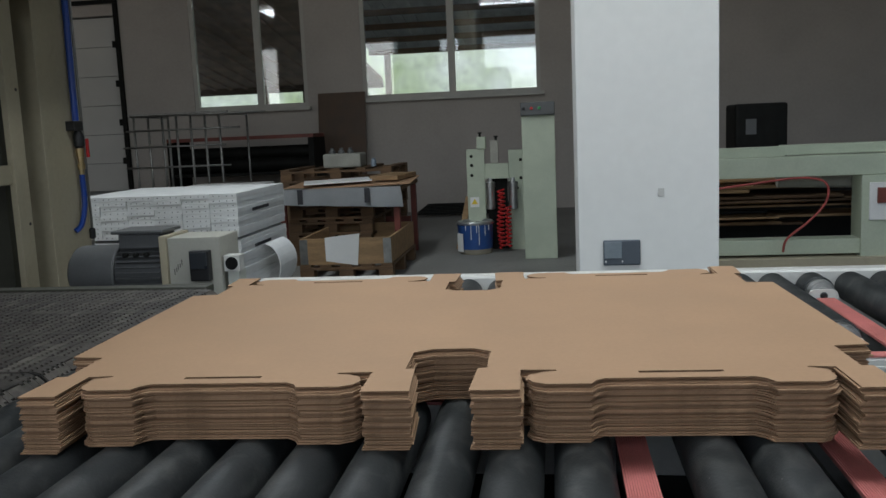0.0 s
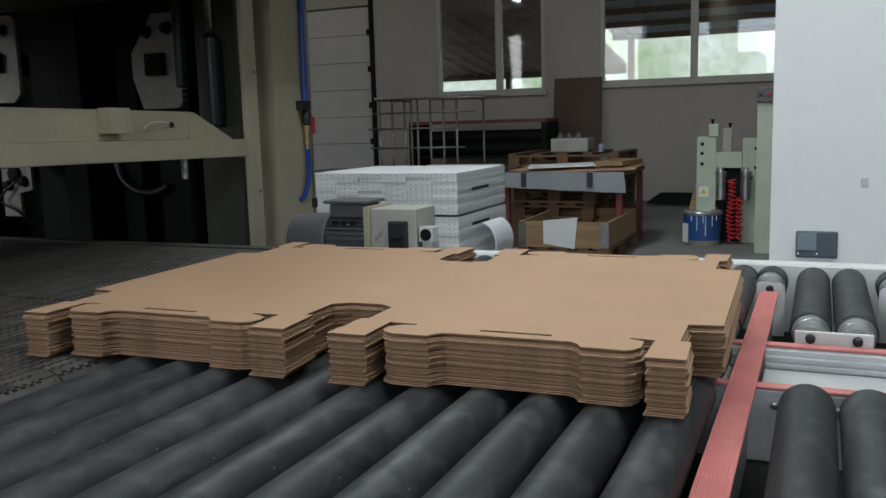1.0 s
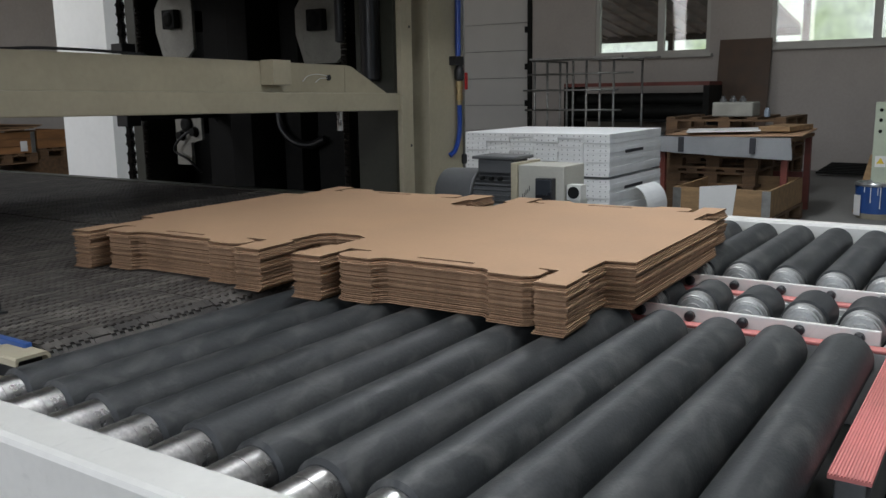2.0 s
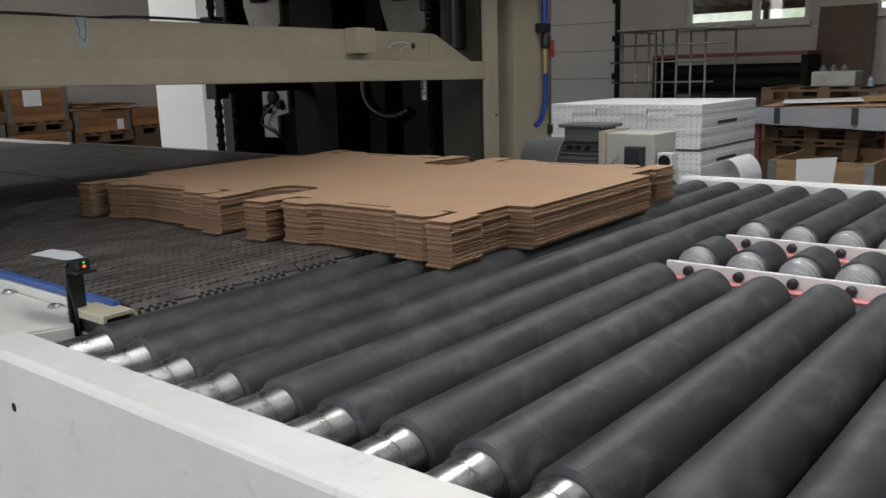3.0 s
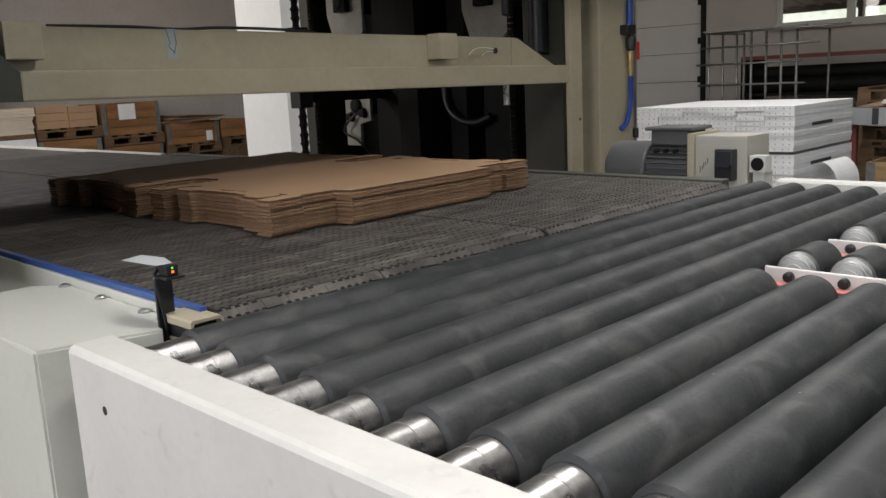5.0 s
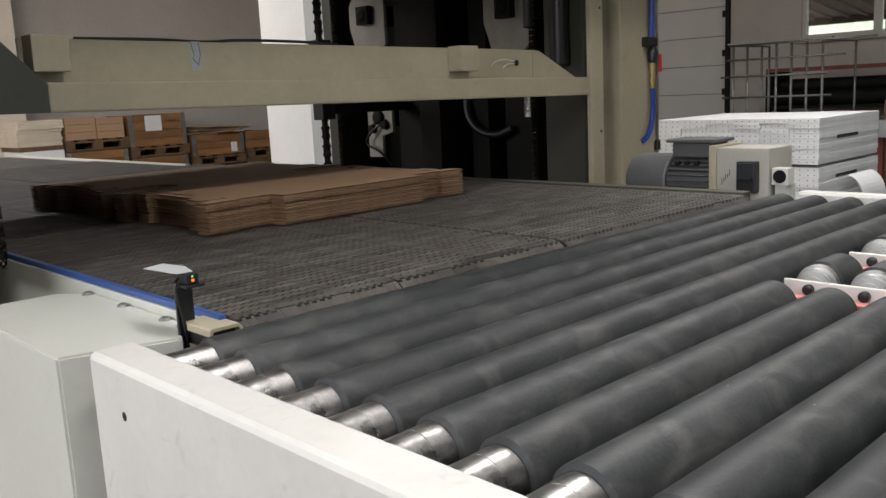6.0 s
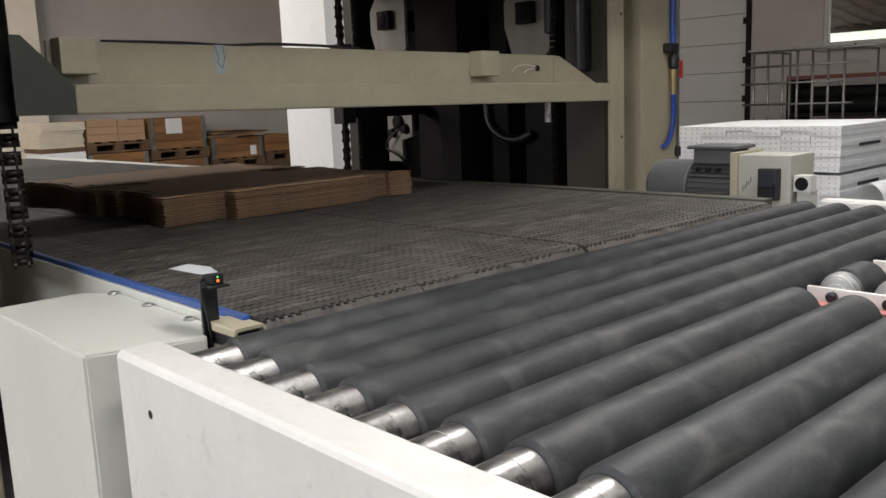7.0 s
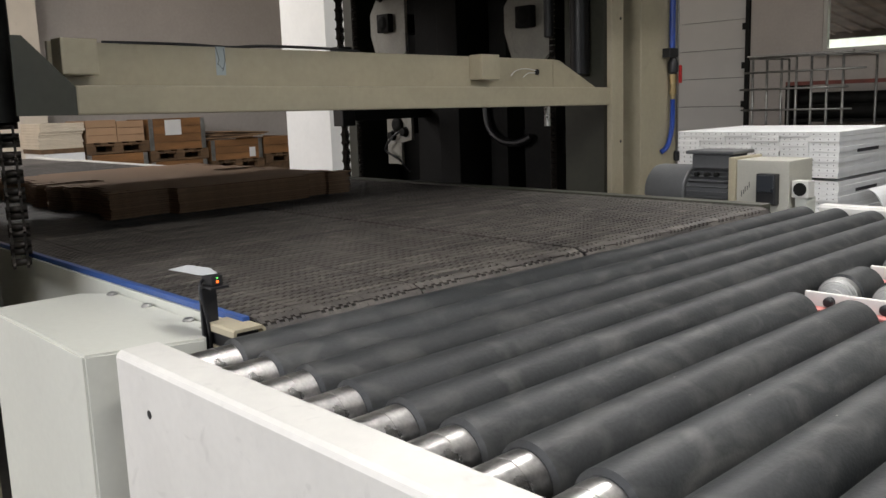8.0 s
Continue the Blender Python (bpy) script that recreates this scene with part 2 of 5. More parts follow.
def wall_with_openings(name, axis, at, lo, hi, z0, z1, holes, mat, label, thick=0.25):
    """A wall along x (axis 'x', at y) or along y, with rectangular openings (lo, hi, z0, z1)."""
    bm = B()
    cuts = sorted({lo, hi, *[h[0] for h in holes], *[h[1] for h in holes]})
    for a, b in zip(cuts, cuts[1:]):
        spans = sorted((h[2], h[3]) for h in holes if h[0] <= a and h[1] >= b)
        z = z0
        for s0, s1 in spans + [(z1, z1)]:
            if s0 > z:
                if axis == "x":
                    box(bm, a, b, at, at + thick, z, s0)
                else:
                    box(bm, at, at + thick, a, b, z, s0)
            z = s1
    bmesh.ops.remove_doubles(bm, verts=bm.verts, dist=0.0005)
    return solid(name, bm, mat, label, "wall", kind="structure")


wall_with_openings("wall_north", "x", 13.0, -14, 9, 0, 5.2,
                   [(-9.6, -6.63, 0, 3.18), (-5.5, -3.7, 1.66, 3.4), (-2.85, -0.2, 1.72, 3.4)], PLASTER,
                   "grey plastered hall wall with windows and a gate")
wall_with_openings("wall_south", "x", -5.25, -14, 9, 0, 5.2, [(-10.5, -5.5, 2.0, 4.4), (-4.0, 2.2, 2.0, 4.4)], PLASTER, "plastered hall wall")
wall_with_openings("wall_west", "y", -12.6, -5, 13, 0, 5.2, [], PLASTER, "warm grey plastered hall wall")
wall_with_openings("wall_east", "y", 8.0, -5, 13, 0, 5.2, [(-1.0, 5.0, 1.7, 4.3)], PLASTER, "plastered hall wall")
TREES = material("glowing_trees", (0.40, 0.47, 0.27), 0.9, vary=0.25, scale=0.5, fine=4, tint=(0.78, 0.80, 0.72))
# the backdrop's own emission stands in for daylight on the trees
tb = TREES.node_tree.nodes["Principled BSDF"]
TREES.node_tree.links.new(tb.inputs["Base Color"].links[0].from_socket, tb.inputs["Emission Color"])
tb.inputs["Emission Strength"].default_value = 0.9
YARD = material("pale_yard", (0.50, 0.48, 0.44), 0.9, vary=0.1, scale=0.6, fine=8)
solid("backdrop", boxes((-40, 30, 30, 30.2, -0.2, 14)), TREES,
      "pale tree backdrop outside the windows, glowing in place of daylight", "backdrop", kind="structure")
solid("ground", boxes((-60, 60, 13.26, 80, -0.3, -0.05)), YARD, "pale yard outside the hall", "ground", kind="structure")

TUBE = glow("fluorescent_tube", (1.0, 0.98, 0.94), 4.0)
for fx, fy, hx, hy, watts in FITTINGS:
    fit_ = thing("ceiling_light", (fx, fy, 5.2), "long white fluorescent fitting under the ceiling", "ceiling light", "ceiling lights")
    part("housing", boxes((fx - hx, fx + hx, fy - hy, fy + hy, 4.66, 4.72), bevel=0.005), WHITE, fit_)
    ux, uy = (1, 0) if hx > hy else (0, 1)
    for d in (-0.1, 0.1):
        bm = B()
        tube(bm, (fx - 1.2 * ux + d * uy, fy - 1.2 * uy + d * ux, 4.635), (fx + 1.2 * ux + d * uy, fy + 1.2 * uy + d * ux, 4.635), 0.018, 12)
        part("fluorescent_tube", bm, TUBE, fit_)
    for d in (-0.9, 0.9):
        hx0, hy0 = fx + d * ux, fy + d * uy
        part("hanger", boxes((hx0, hx0 + 0.01, hy0, hy0 + 0.01, 4.721, 5.2)), ZINC, fit_)

# ---- roller conveyor ----
ROLL_R, ROLL_Z, PITCH = 0.042, 0.758, 0.097
XS_LEFT = [-0.958 + PITCH * k for k in range(11)]
XS_RIGHT = [0.192, 0.280, 0.488, 0.576, 0.784, 0.872]
XS_RED = [0.087, 0.385, 0.680]


def roller_meshes(length, tag):
    """Rubber sleeve, bright steel end sleeves and axle of a roller along y, from 0 to length."""
    r = ROLL_R
    bm = B()
    lathe(bm, (0, 0, 0), (0, 1, 0), [(0, r - 0.006), (0.004, r), (length - 0.004, r), (length, r - 0.006)], 32)
    sleeve = mesh_of("sleeve_" + tag, bm, RUBBER)
    bm = B()
    lathe(bm, (0, -0.115, 0), (0, 1, 0), [(0, 0.0338), (0.0845, 0.0338), (0.0846, 0.0333), (0.0858, 0.0333), (0.0859, 0.0343), (0.116, 0.0343)], 40)
    end = mesh_of("steel_end_" + tag, bm, STEEL)
    bm = B()
    tube(bm, (0, -0.035, 0), (0, length + 0.028, 0), 0.010, 12)
    axle = mesh_of("axle_" + tag, bm, ZINC)
    return sleeve, end, axle


def roller(x, y, length, tag, label, steel_near):
    key = (tag, round(length, 3))
    if key not in ROLLERS:
        ROLLERS[key] = roller_meshes(length, tag)
    sleeve, end, axle = ROLLERS[key]
    ob = thing("conveyor_roller", (x, y, ROLL_Z), label, "roller", "conveyor rollers")
    share("rubber_sleeve", sleeve, ob, Matrix())
    if steel_near:
        share("steel_end", end, ob, Matrix())
    else:
        share("end_bearing", BEARING, ob, Matrix())
    share("axle", axle, ob, Matrix())
    MOVING_ROLLERS.append(ob)
    return ob


ROLLERS, MOVING_ROLLERS = {}, []
bm = B()
lathe(bm, (0, -0.034, 0), (0, 1, 0), [(0, 0.010), (0.0005, 0.019), (0.004, 0.020), (0.005, 0.029), (0.008, 0.030), (0.0085, 0.033), (0.013, 0.0345),
                                     (0.0135, 0.0355), (0.017, 0.036), (0.0175, 0.0375), (0.034, 0.0375)], 32)
BEARING = mesh_of("end_bearing", bm, ZINC)

FAR_Y = 2.60
for k, x in enumerate(XS_LEFT):
    if k < 5:
        roller(x, 0.72, FAR_Y - 0.72, "long", "long dusty black rubber roller with a bright steel end", True)
    else:
        roller(x, 0.72, 1.515 - 0.72, "near", "black rubber-covered conveyor roller with bright steel end", True)
        roller(x, 1.698, 0.102, "short", "short black rubber-covered roller between two white plates", False)
        roller(x, 2.005, FAR_Y - 2.005, "far", "dusty black rubber roller beyond the cross channel", False)
for x in XS_RIGHT:
    roller(x, 0.72, 1.485 - 0.72, "near_b", "black rubber-covered conveyor roller beside the red bands", True)
    roller(x, 2.005, FAR_Y - 2.005, "far", "dusty black rubber roller beyond the cross channel", False)
for x in XS_RED:
    roller(x, 2.52, 0.08, "stub", "short black rubber roller behind a red band", False)

# near side beam: a folded white channel on legs
beam = thing("side_beam", (-1.06, 0.62, 0.0), "long white enamelled side beam of the roller conveyor", "conveyor frame")
bm = B()
prism(bm, [(0, 0.45), (0, 0.783), (0.003, 0.789), (0.009, 0.7925), (0.064, 0.7925), (0.068, 0.7905), (0.068, 0.788), (0.012, 0.788), (0.006, 0.782),
           (0.006, 0.45)], (-1.062, 0.587, 0), (0, 1, 0), (0, 0, 1), 3.4)
part("channel", bm, WHITE, beam)
bm = B()
tube(bm, (-0.962, 0.5865, 0.719), (-0.962, 0.592, 0.719), 0.0065, 16)
part("screw_hole", bm, BLACK, beam, "dark round hole")
for x in (-0.9, 0.6, 2.1):
    part("leg", boxes((x, x + 0.08, 0.594, 0.64, 0, 0.449), bevel=0.003), WHITE, beam)
rail = thing("side_rail", (-1.0, 2.66, 0.0), "white enamelled far side rail of the roller conveyor", "conveyor frame")
bm = B()
prism(bm, [(0, 0.5), (0, 0.793), (0.005, 0.800), (0.05, 0.800), (0.056, 0.793), (0.056, 0.5)], (-0.93, 2.640, 0), (0, 1, 0), (0, 0, 1), 3.3)
part("channel", bm, WHITE, rail)
for x in (-0.9, 0.6, 2.1):
    part("leg", boxes((x, x + 0.08, 2.648, 2.688, 0, 0.499), bevel=0.003), WHITE, rail)

# cross channel: white slotted plates that carry the split rollers, red bands and aluminium profiles
for y, lab in ((1.655, "white roller carrier plate with dark axle holes"), (1.957, "white roller carrier plate behind the short rollers")):
    pl = thing("carrier_plate", (-0.52, y, 0.70), lab, "conveyor plate", "carrier plates")
    part("plate", boxes((-0.520, 0.045, y - 0.004, y + 0.004, 0.66, 0.772), bevel=0.002), WHITE, pl)
    for x in XS_LEFT[5:]:
        bm = B()
        lathe(bm, (x, y - 0.016, 0.757), (0, 1, 0), [(0, 0.004), (0.0005, 0.007), (0.003, 0.0095), (0.012, 0.010)], 16)
        part("axle_end", bm, BLACK, pl)
for y in (1.632, 1.930):
    bd = thing("cross_band", (-0.5, y, 0.70), "thin pink-red band along the cross channel", "conveyor band", "cross bands")
    part("band", boxes((-0.515, 1.2, y - 0.014, y + 0.014, 0.742, 0.748), bevel=0.002), RED, bd)
    part("profile", boxes((-0.515, 1.2, y - 0.012, y + 0.012, 0.611, 0.741), bevel=0.002), ANODISED, bd)
# pale extruded bed of the cross channel between the bands, with a slotted back wall
for x0, x1 in ((-0.515, 0.066), (0.108, 0.364), (0.406, 0.659), (0.701, 1.2)):
    bed = thing("channel_bed", (x0, 1.78, 0.70), "pale aluminium channel bed between the red cross bands", "conveyor profile", "channel beds")
    part("bed_plate", boxes((x0, x1, 1.645, 1.904, 0.694, 0.700), bevel=0.001), ANODISED, bed)
    part("back_wall", boxes((x0, x1, 1.905, 1.917, 0.701, 0.7395), bevel=0.001), ANODISED, bed)
    for z in (0.708, 0.722):
        part("slot_rib", boxes((x0, x1, 1.899, 1.9045, z, z + 0.006), bevel=0.001), ANODISED, bed)
    part("seam", boxes((x0, x1, 1.775, 1.778, 0.7003, 0.7022)), ZINC, bed)


for x0, x1 in zip(XS_RIGHT[0::2], XS_RIGHT[1::2]):
    pl = thing("carrier_plate", ((x0 + x1) / 2, 1.965, 0.70), "white roller carrier plate holding two rollers", "conveyor plate", "carrier plates")
    part("plate", boxes((x0 - 0.03, x1 + 0.03, 1.953, 1.961, 0.66, 0.772), bevel=0.003), WHITE, pl)
    for x in (x0, x1):
        bm = B()
        lathe(bm, (x, 1.943, 0.757), (0, 1, 0), [(0, 0.004), (0.0005, 0.007), (0.003, 0.0095), (0.01, 0.010)], 16)
        part("axle_end", bm, BLACK, pl)
for x in (0.035, 0.14, 0.24, 0.33):
    for y, z in ((1.618, 0.715), (1.916, 0.715)):
        bm = B()
        lathe(bm, (x, y - 0.006, z), (0, 1, 0), [(0, 0.003), (0.001, 0.006), (0.006, 0.008)], 12)
        solid("profile_bolt", bm, STEEL, "small domed steel bolt in the cross profile", "bolt", "profile bolts")


def red_band(x):
    ob = thing("transfer_band", (x, 1.1, 0.70), "pink-red ribbed transfer band on an aluminium profile", "conveyor band", "transfer bands")
    bm = B()
    n, w = 13, 0.046
    pts = [(-w / 2, 0.748)]
    for i in range(n):
        a = -w / 2 + w * i / n
        pts += [(a + 0.0003, 0.7545), (a + w / n * 0.62, 0.7545), (a + w / n * 0.68, 0.7525), (a + w / n * 0.98, 0.7525)]
    pts += [(w / 2, 0.748)]
    prism(bm, [(-p, q) for p, q in pts][::-1], (x, 1.07, 0), (-1, 0, 0), (0, 0, 1), 1.39)
    part("ribbed_band", bm, RED, ob)
    part("profile", boxes((x - 0.017, x + 0.017, 1.08, 2.455, 0.715, 0.7475), bevel=0.002), ALU, ob)
    part("lower_profile", boxes((x - 0.010, x + 0.010, 1.085, 2.455, 0.611, 0.7145), bevel=0.002), ZINC, ob)
    bm = B()
    prism(bm, [(-0.038, 0.63), (-0.038, 0.757), (-0.034, 0.768), (-0.024, 0.773), (0.024, 0.773), (0.034, 0.768), (0.038, 0.757), (0.038, 0.63)], (x, 2.484, 0), (1, 0, 0), (0, 0, 1), 0.006)
    part("end_bracket", bm, WHITE, ob)
    bm = B()
    lathe(bm, (x, 2.470, 0.757), (0, 1, 0), [(0, 0.004), (0.0005, 0.007), (0.003, 0.0095), (0.0075, 0.010)], 14)
    part("axle_end", bm, BLACK, ob)


for x in XS_RED:
    red_band(x)
# dark sheet added below the rollers so their gaps read as shaded
solid("drip_tray", boxes((-1.0, 2.25, 0.70, 2.62, 0.60, 0.61), bevel=0.002), DARK, "dark sheet beneath the conveyor rollers, standing in for shade", "tray")
for x in (-0.5, 1.0):
    solid("conveyor_underframe", boxes((x, x + 0.06, 0.66, 2.63, 0.52, 0.599), bevel=0.003), OLIVE, "dark cross member under the rollers", "conveyor frame")

# ---- belt conveyor ----
BELT_Z, NOSE_R, NOSE_X, SLAT_PITCH, BELT_LOW = 0.797, 0.050, -1.064, 0.0254, 2.75
NOSE_Z = BELT_Z - NOSE_R
belt = thing("belt_conveyor", (-3.0, 1.7, 0.0), "wide dusty dark plastic slat belt running through the press", "conveyor belt")
part("belt_bed", boxes((-3.7, -1.10, 0.83, 2.53, 0.735, 0.765)), DARK, belt)
part("bed_frame", boxes((-7.4, -1.15, 0.84, 2.50, 0.42, 0.62)), DARK, belt)
part("outfeed_surface", boxes((-7.5, -3.62, 0.815, 2.51, 0.74, 0.792), bevel=0.003), BELT, belt, "worn grey far end of the belt")
part("outfeed_rail", boxes((-7.4, -4.45, 2.512, 2.55, 0.73, 0.805), bevel=0.003), WHITE, belt, "white edge rail")
part("far_rail", boxes((-4.44, -1.06, 2.548, 2.60, 0.60, 0.802), bevel=0.003), OLIVE, belt)
part("edge_strip", boxes((-3.6, -1.066, 0.801, 0.814, 0.788, 0.800), bevel=0.002), BLUE, belt, "blue plastic edge strip")
part("near_rail", boxes((-3.6, -1.12, 0.7965, 0.812, 0.60, 0.7875), bevel=0.002), GREYGREEN, belt)


def slat_mesh():
    """One hinged slat across the belt: lanes of plates, knuckles along both edges and raised dusty bars."""
    verts, faces = [], []
    r = random.Random(3)

    dark = []

    def bar(x0, x1, y0, y1, z0, z1, sunk=0):
        n = len(verts)
        dark.append(sunk)
        verts.extend([(x, y, z) for z in (z0, z1) for y in (y0, y1) for x in (x0, x1)])
        faces.extend([tuple(n + i for i in f) for f in ((0, 2, 3, 1), (4, 5, 7, 6), (0, 1, 5, 4), (2, 6, 7, 3), (0, 4, 6, 2), (1, 3, 7, 5))])

    p = SLAT_PITCH / 2
    for y0, y1, dense in ((0.818, 1.16, 1), (1.163, 1.652, 0), (1.664, 2.10, 1), (2.103, 2.54, 0)):
        bar(-p + 0.002, p - 0.002, y0, y1, -0.008, -0.0040, 1)
        step = 0.0165 if dense else 0.0205
        y, k = y0 + 0.001, 0
        while y < y1 - 0.004:
            w = min(step, y1 - y)
            top = r.uniform(-0.0006, 0.0)
            bar(-p + 0.0058, p - 0.0058, y, y + w * r.uniform(0.95, 1.0), -0.0039, top)
            if k % 7 < 5:
                bar(p - 0.0059, p + 0.0004, y, y + w * 0.50, -0.0039, top - 0.0002)
                bar(-p - 0.0004, -p + 0.0059, y + w * 0.54, y + w * 0.94, -0.0039, top - 0.0002)
            else:
                bar(p - 0.0059, p - 0.0030, y, y + w, -0.0039, top - 0.0002)
                bar(-p + 0.0004, -p + 0.0059, y, y + w, -0.0039, top - 0.0002)
            y += step
            k += 1
    me = bpy.data.meshes.new("belt_slat")
    me.from_pydata(verts, [], faces)
    me.materials.append(BELT)
    me.materials.append(BELTGROOVE)
    for i, f in enumerate(me.polygons):
        f.material_index = dark[i // 6]
    return me


slat_me = slat_mesh()
SLATS = [share("belt_slat", slat_me, belt, Matrix()) for i in range(216)]

# ---- guard box, sensor and end bracket beside the belt ----
guard = thing("guard_box", (-1.4, 0.7, 0.0), "pale grey enamelled guard box beside the belt", "machine cover")
bm = B()
prism(bm, [(-1.63, 0.568), (-1.145, 0.568), (-1.092, 0.748), (-1.120, 0.752), (-1.120, 0.772), (-1.17, 0.772), (-1.17, 0.796), (-1.56, 0.796), (-1.63, 0.74)][::-1],
      (0, 0, 0.772), (1, 0, 0), (0, 1, 0), -0.66)
bmesh.ops.recalc_face_normals(bm, faces=bm.faces)
bmesh.ops.bevel(bm, geom=[e for e in bm.edges if e.calc_length() > 0.15], offset=0.004, segments=2, affect="EDGES")
part("cover", bm, GREYGREEN, guard)
part("foot", boxes((-1.58, -1.20, 0.60, 0.76, 0.0, 0.111)), DARK, guard)
for x in (-1.56, -1.395, -1.225):
    bm = B()
    lathe(bm, (x, 0.783, 0.7722), (0, 0, 1), [(0, 0.011), (0.0015, 0.011), (0.005, 0.008), (0.0065, 0.003)], 16)
    part("button_screw", bm, ZINC, guard)
sensor = thing("photo_sensor", (-1.10, 0.765, 0.70), "black photoelectric sensor with green and orange lights on a bracket", "sensor")
part("bracket_plate", boxes((-1.113, -1.107, 0.750, 0.780, 0.70, 0.850), bevel=0.0015), BLACK, sensor)
part("bracket_arm", boxes((-1.12, -1.082, 0.757, 0.790, 0.8505, 0.8545), bevel=0.001), BLACK, sensor)
part("head", boxes((-1.127, -1.090, 0.764, 0.784, 0.8548, 0.872), bevel=0.002), BLACK, sensor)
part("green_light", boxes((-1.0903, -1.0895, 0.772, 0.775, 0.8665, 0.869)), glow("green_led", (0.1, 0.7, 0.12), 0.7), sensor)
part("orange_light", boxes((-1.0903, -1.0895, 0.7715, 0.776, 0.8595, 0.8635)), glow("orange_led", (0.9, 0.15, 0.02), 0.8), sensor)
bm = B()
pipe(bm, smooth_path([(-1.122, 0.764, 0.862), (-1.110, 0.752, 0.850), (-1.102, 0.7565, 0.80), (-1.102, 0.760, 0.76), (-1.100, 0.757, 0.70)]), 0.0028, 8)
part("cable", bm, BLACK, sensor)
bm = B()
prism(bm, [(-0.02, -0.010), (0.03, -0.004), (0.060, -0.002), (0.078, 0.002), (0.082, 0.026), (0.03, 0.040), (-0.03, 0.030)], (-1.178, 0.752, 0.8735), (1, 0, 0), (0, 1, 0.02), 0.0006)
part("tape", bm, material("clear_tape", (0.52, 0.55, 0.56), 0.3, vary=0.04), sensor, "strip of pale translucent tape")
part("foot", boxes((-1.118, -1.088, 0.750, 0.766, 0.64, 0.6995)), BLACK, sensor)
bracket = thing("end_bracket", (-1.06, 0.78, 0.0), "cream C-shaped bracket at the belt nose", "bracket")
bm = B()
prism(bm, [(0.762, 0.740), (0.762, 0.7445), (0.810, 0.7445), (0.8135, 0.748), (0.8135, 0.772), (0.810, 0.7755), (0.766, 0.7755), (0.764, 0.768), (0.760, 0.768),
           (0.760, 0.778), (0.763, 0.781), (0.812, 0.781), (0.818, 0.775), (0.818, 0.746), (0.812, 0.740)][::-1], (-1.118, 0, 0.012), (0, 1, 0), (0, 0, 1), 0.094)
part("profile", bm, CREAM, bracket)
# black plug stands in for the shade in the channel's open end
part("inner_plug", boxes((-1.117, -1.04, 0.765, 0.813, 0.7568, 0.7872)), BLACK, bracket, "black plug painting the shade inside the channel")
part("upright", boxes((-1.115, -1.09, 0.77, 0.81, 0.0, 0.7515)), GREYGREEN, bracket)

# ---- press ----
TILT = Matrix.Translation((-2.0, 2.0, 1.155)) @ pose(0, 0, 0, -0.9, 0, 0)
press = thing("press_beam", (-2.0, 2.0, 1.15), "cream enamelled lifting beam of the press with gussets at its ends", "press")
bm = B()
box(bm, -0.085, 0.0, -1.085, 1.075, -0.036, 0.036, 0.005, TILT)
part("lower_flange", bm, CREAM, press)
bm = B()
box(bm, -0.085, -0.073, -1.12, 0.80, 0.0362, 0.146, 0.003, TILT)
part("web", bm, CREAM, press)
bm = B()
prism(bm, [(0.80, 0.0362), (1.07, 0.0362), (1.07, 0.040), (0.84, 0.142), (0.80, 0.146)], (-0.072, 0, 0), (0, 1, 0), (0, 0, 1), -0.012)
bmesh.ops.transform(bm, matrix=TILT, verts=bm.verts)
part("far_gusset", bm, CREAM, press)
bm = B()
prism(bm, [(-1.085, -0.036), (-1.085, 0.032), (-1.20, 0.150), (-1.225, 0.150), (-1.225, -0.036)], (0.0, 0, 0), (0, 1, 0), (0, 0, 1), -0.012)
bmesh.ops.transform(bm, matrix=TILT, verts=bm.verts)
# olive here carries the shaded side of the cream gusset
part("near_gusset", bm, OLIVE, press)
for y0, y1, nm in ((-1.11, -1.02, "near_block"), (0.335, 0.425, "far_block")):
    bm = B()
    box(bm, -0.072, -0.008, y0, y1, 0.062, 0.150, 0.003, TILT)
    part(nm, bm, CREAM, press)
bm = B()
pipe(bm, [TILT @ Vector(p) for p in smooth_path([(-0.079, -0.98, 0.1475), (-0.079, -0.76, 0.150), (-0.079, -0.62, 0.1465), (-0.079, -0.5, 0.154), (-0.079, -0.3, 0.154), (-0.079, -0.15, 0.149)])], 0.0045, 8)
part("top_cable", bm, BLACK, press, "black cable lying along the top edge")
bm = B()
box(bm, -0.0728, -0.0722, -0.665, -0.635, 0.068, 0.147, 0, TILT)
part("tape_piece", bm, material("blue_grey_tape", (0.36, 0.42, 0.44), 0.5, vary=0.06), press, "torn pale blue tape")
bm = B()
for pts in ([(-0.664, 0.145), (-0.655, 0.11), (-0.66, 0.10), (-0.645, 0.085)], [(-0.640, 0.143), (-0.636, 0.11), (-0.645, 0.08)]):
    pipe(bm, [TILT @ Vector((-0.0718, a, b)) for a, b in pts], 0.0008, 5)
part("tape_crease", bm, INK, press)
bm = B()
tube(bm, TILT @ Vector((-0.0718, 0.70, 0.095)), TILT @ Vector((-0.066, 0.70, 0.095)), 0.011, 16)
part("pin_hole", bm, BLACK, press)
bm = B()
pipe(bm, [TILT @ Vector(p) for p in smooth_path([(-0.068, 0.695, 0.10), (-0.055, 0.62, 0.106), (-0.05, 0.56, 0.098), (-0.05, 0.53, 0.078)])], 0.0015, 6)
pipe(bm, [TILT @ Vector(p) for p in smooth_path([(-0.068, 0.695, 0.092), (-0.06, 0.64, 0.09), (-0.05, 0.60, 0.075)])], 0.0015, 6)
part("wire", bm, PAPER, press, "thin white wires")

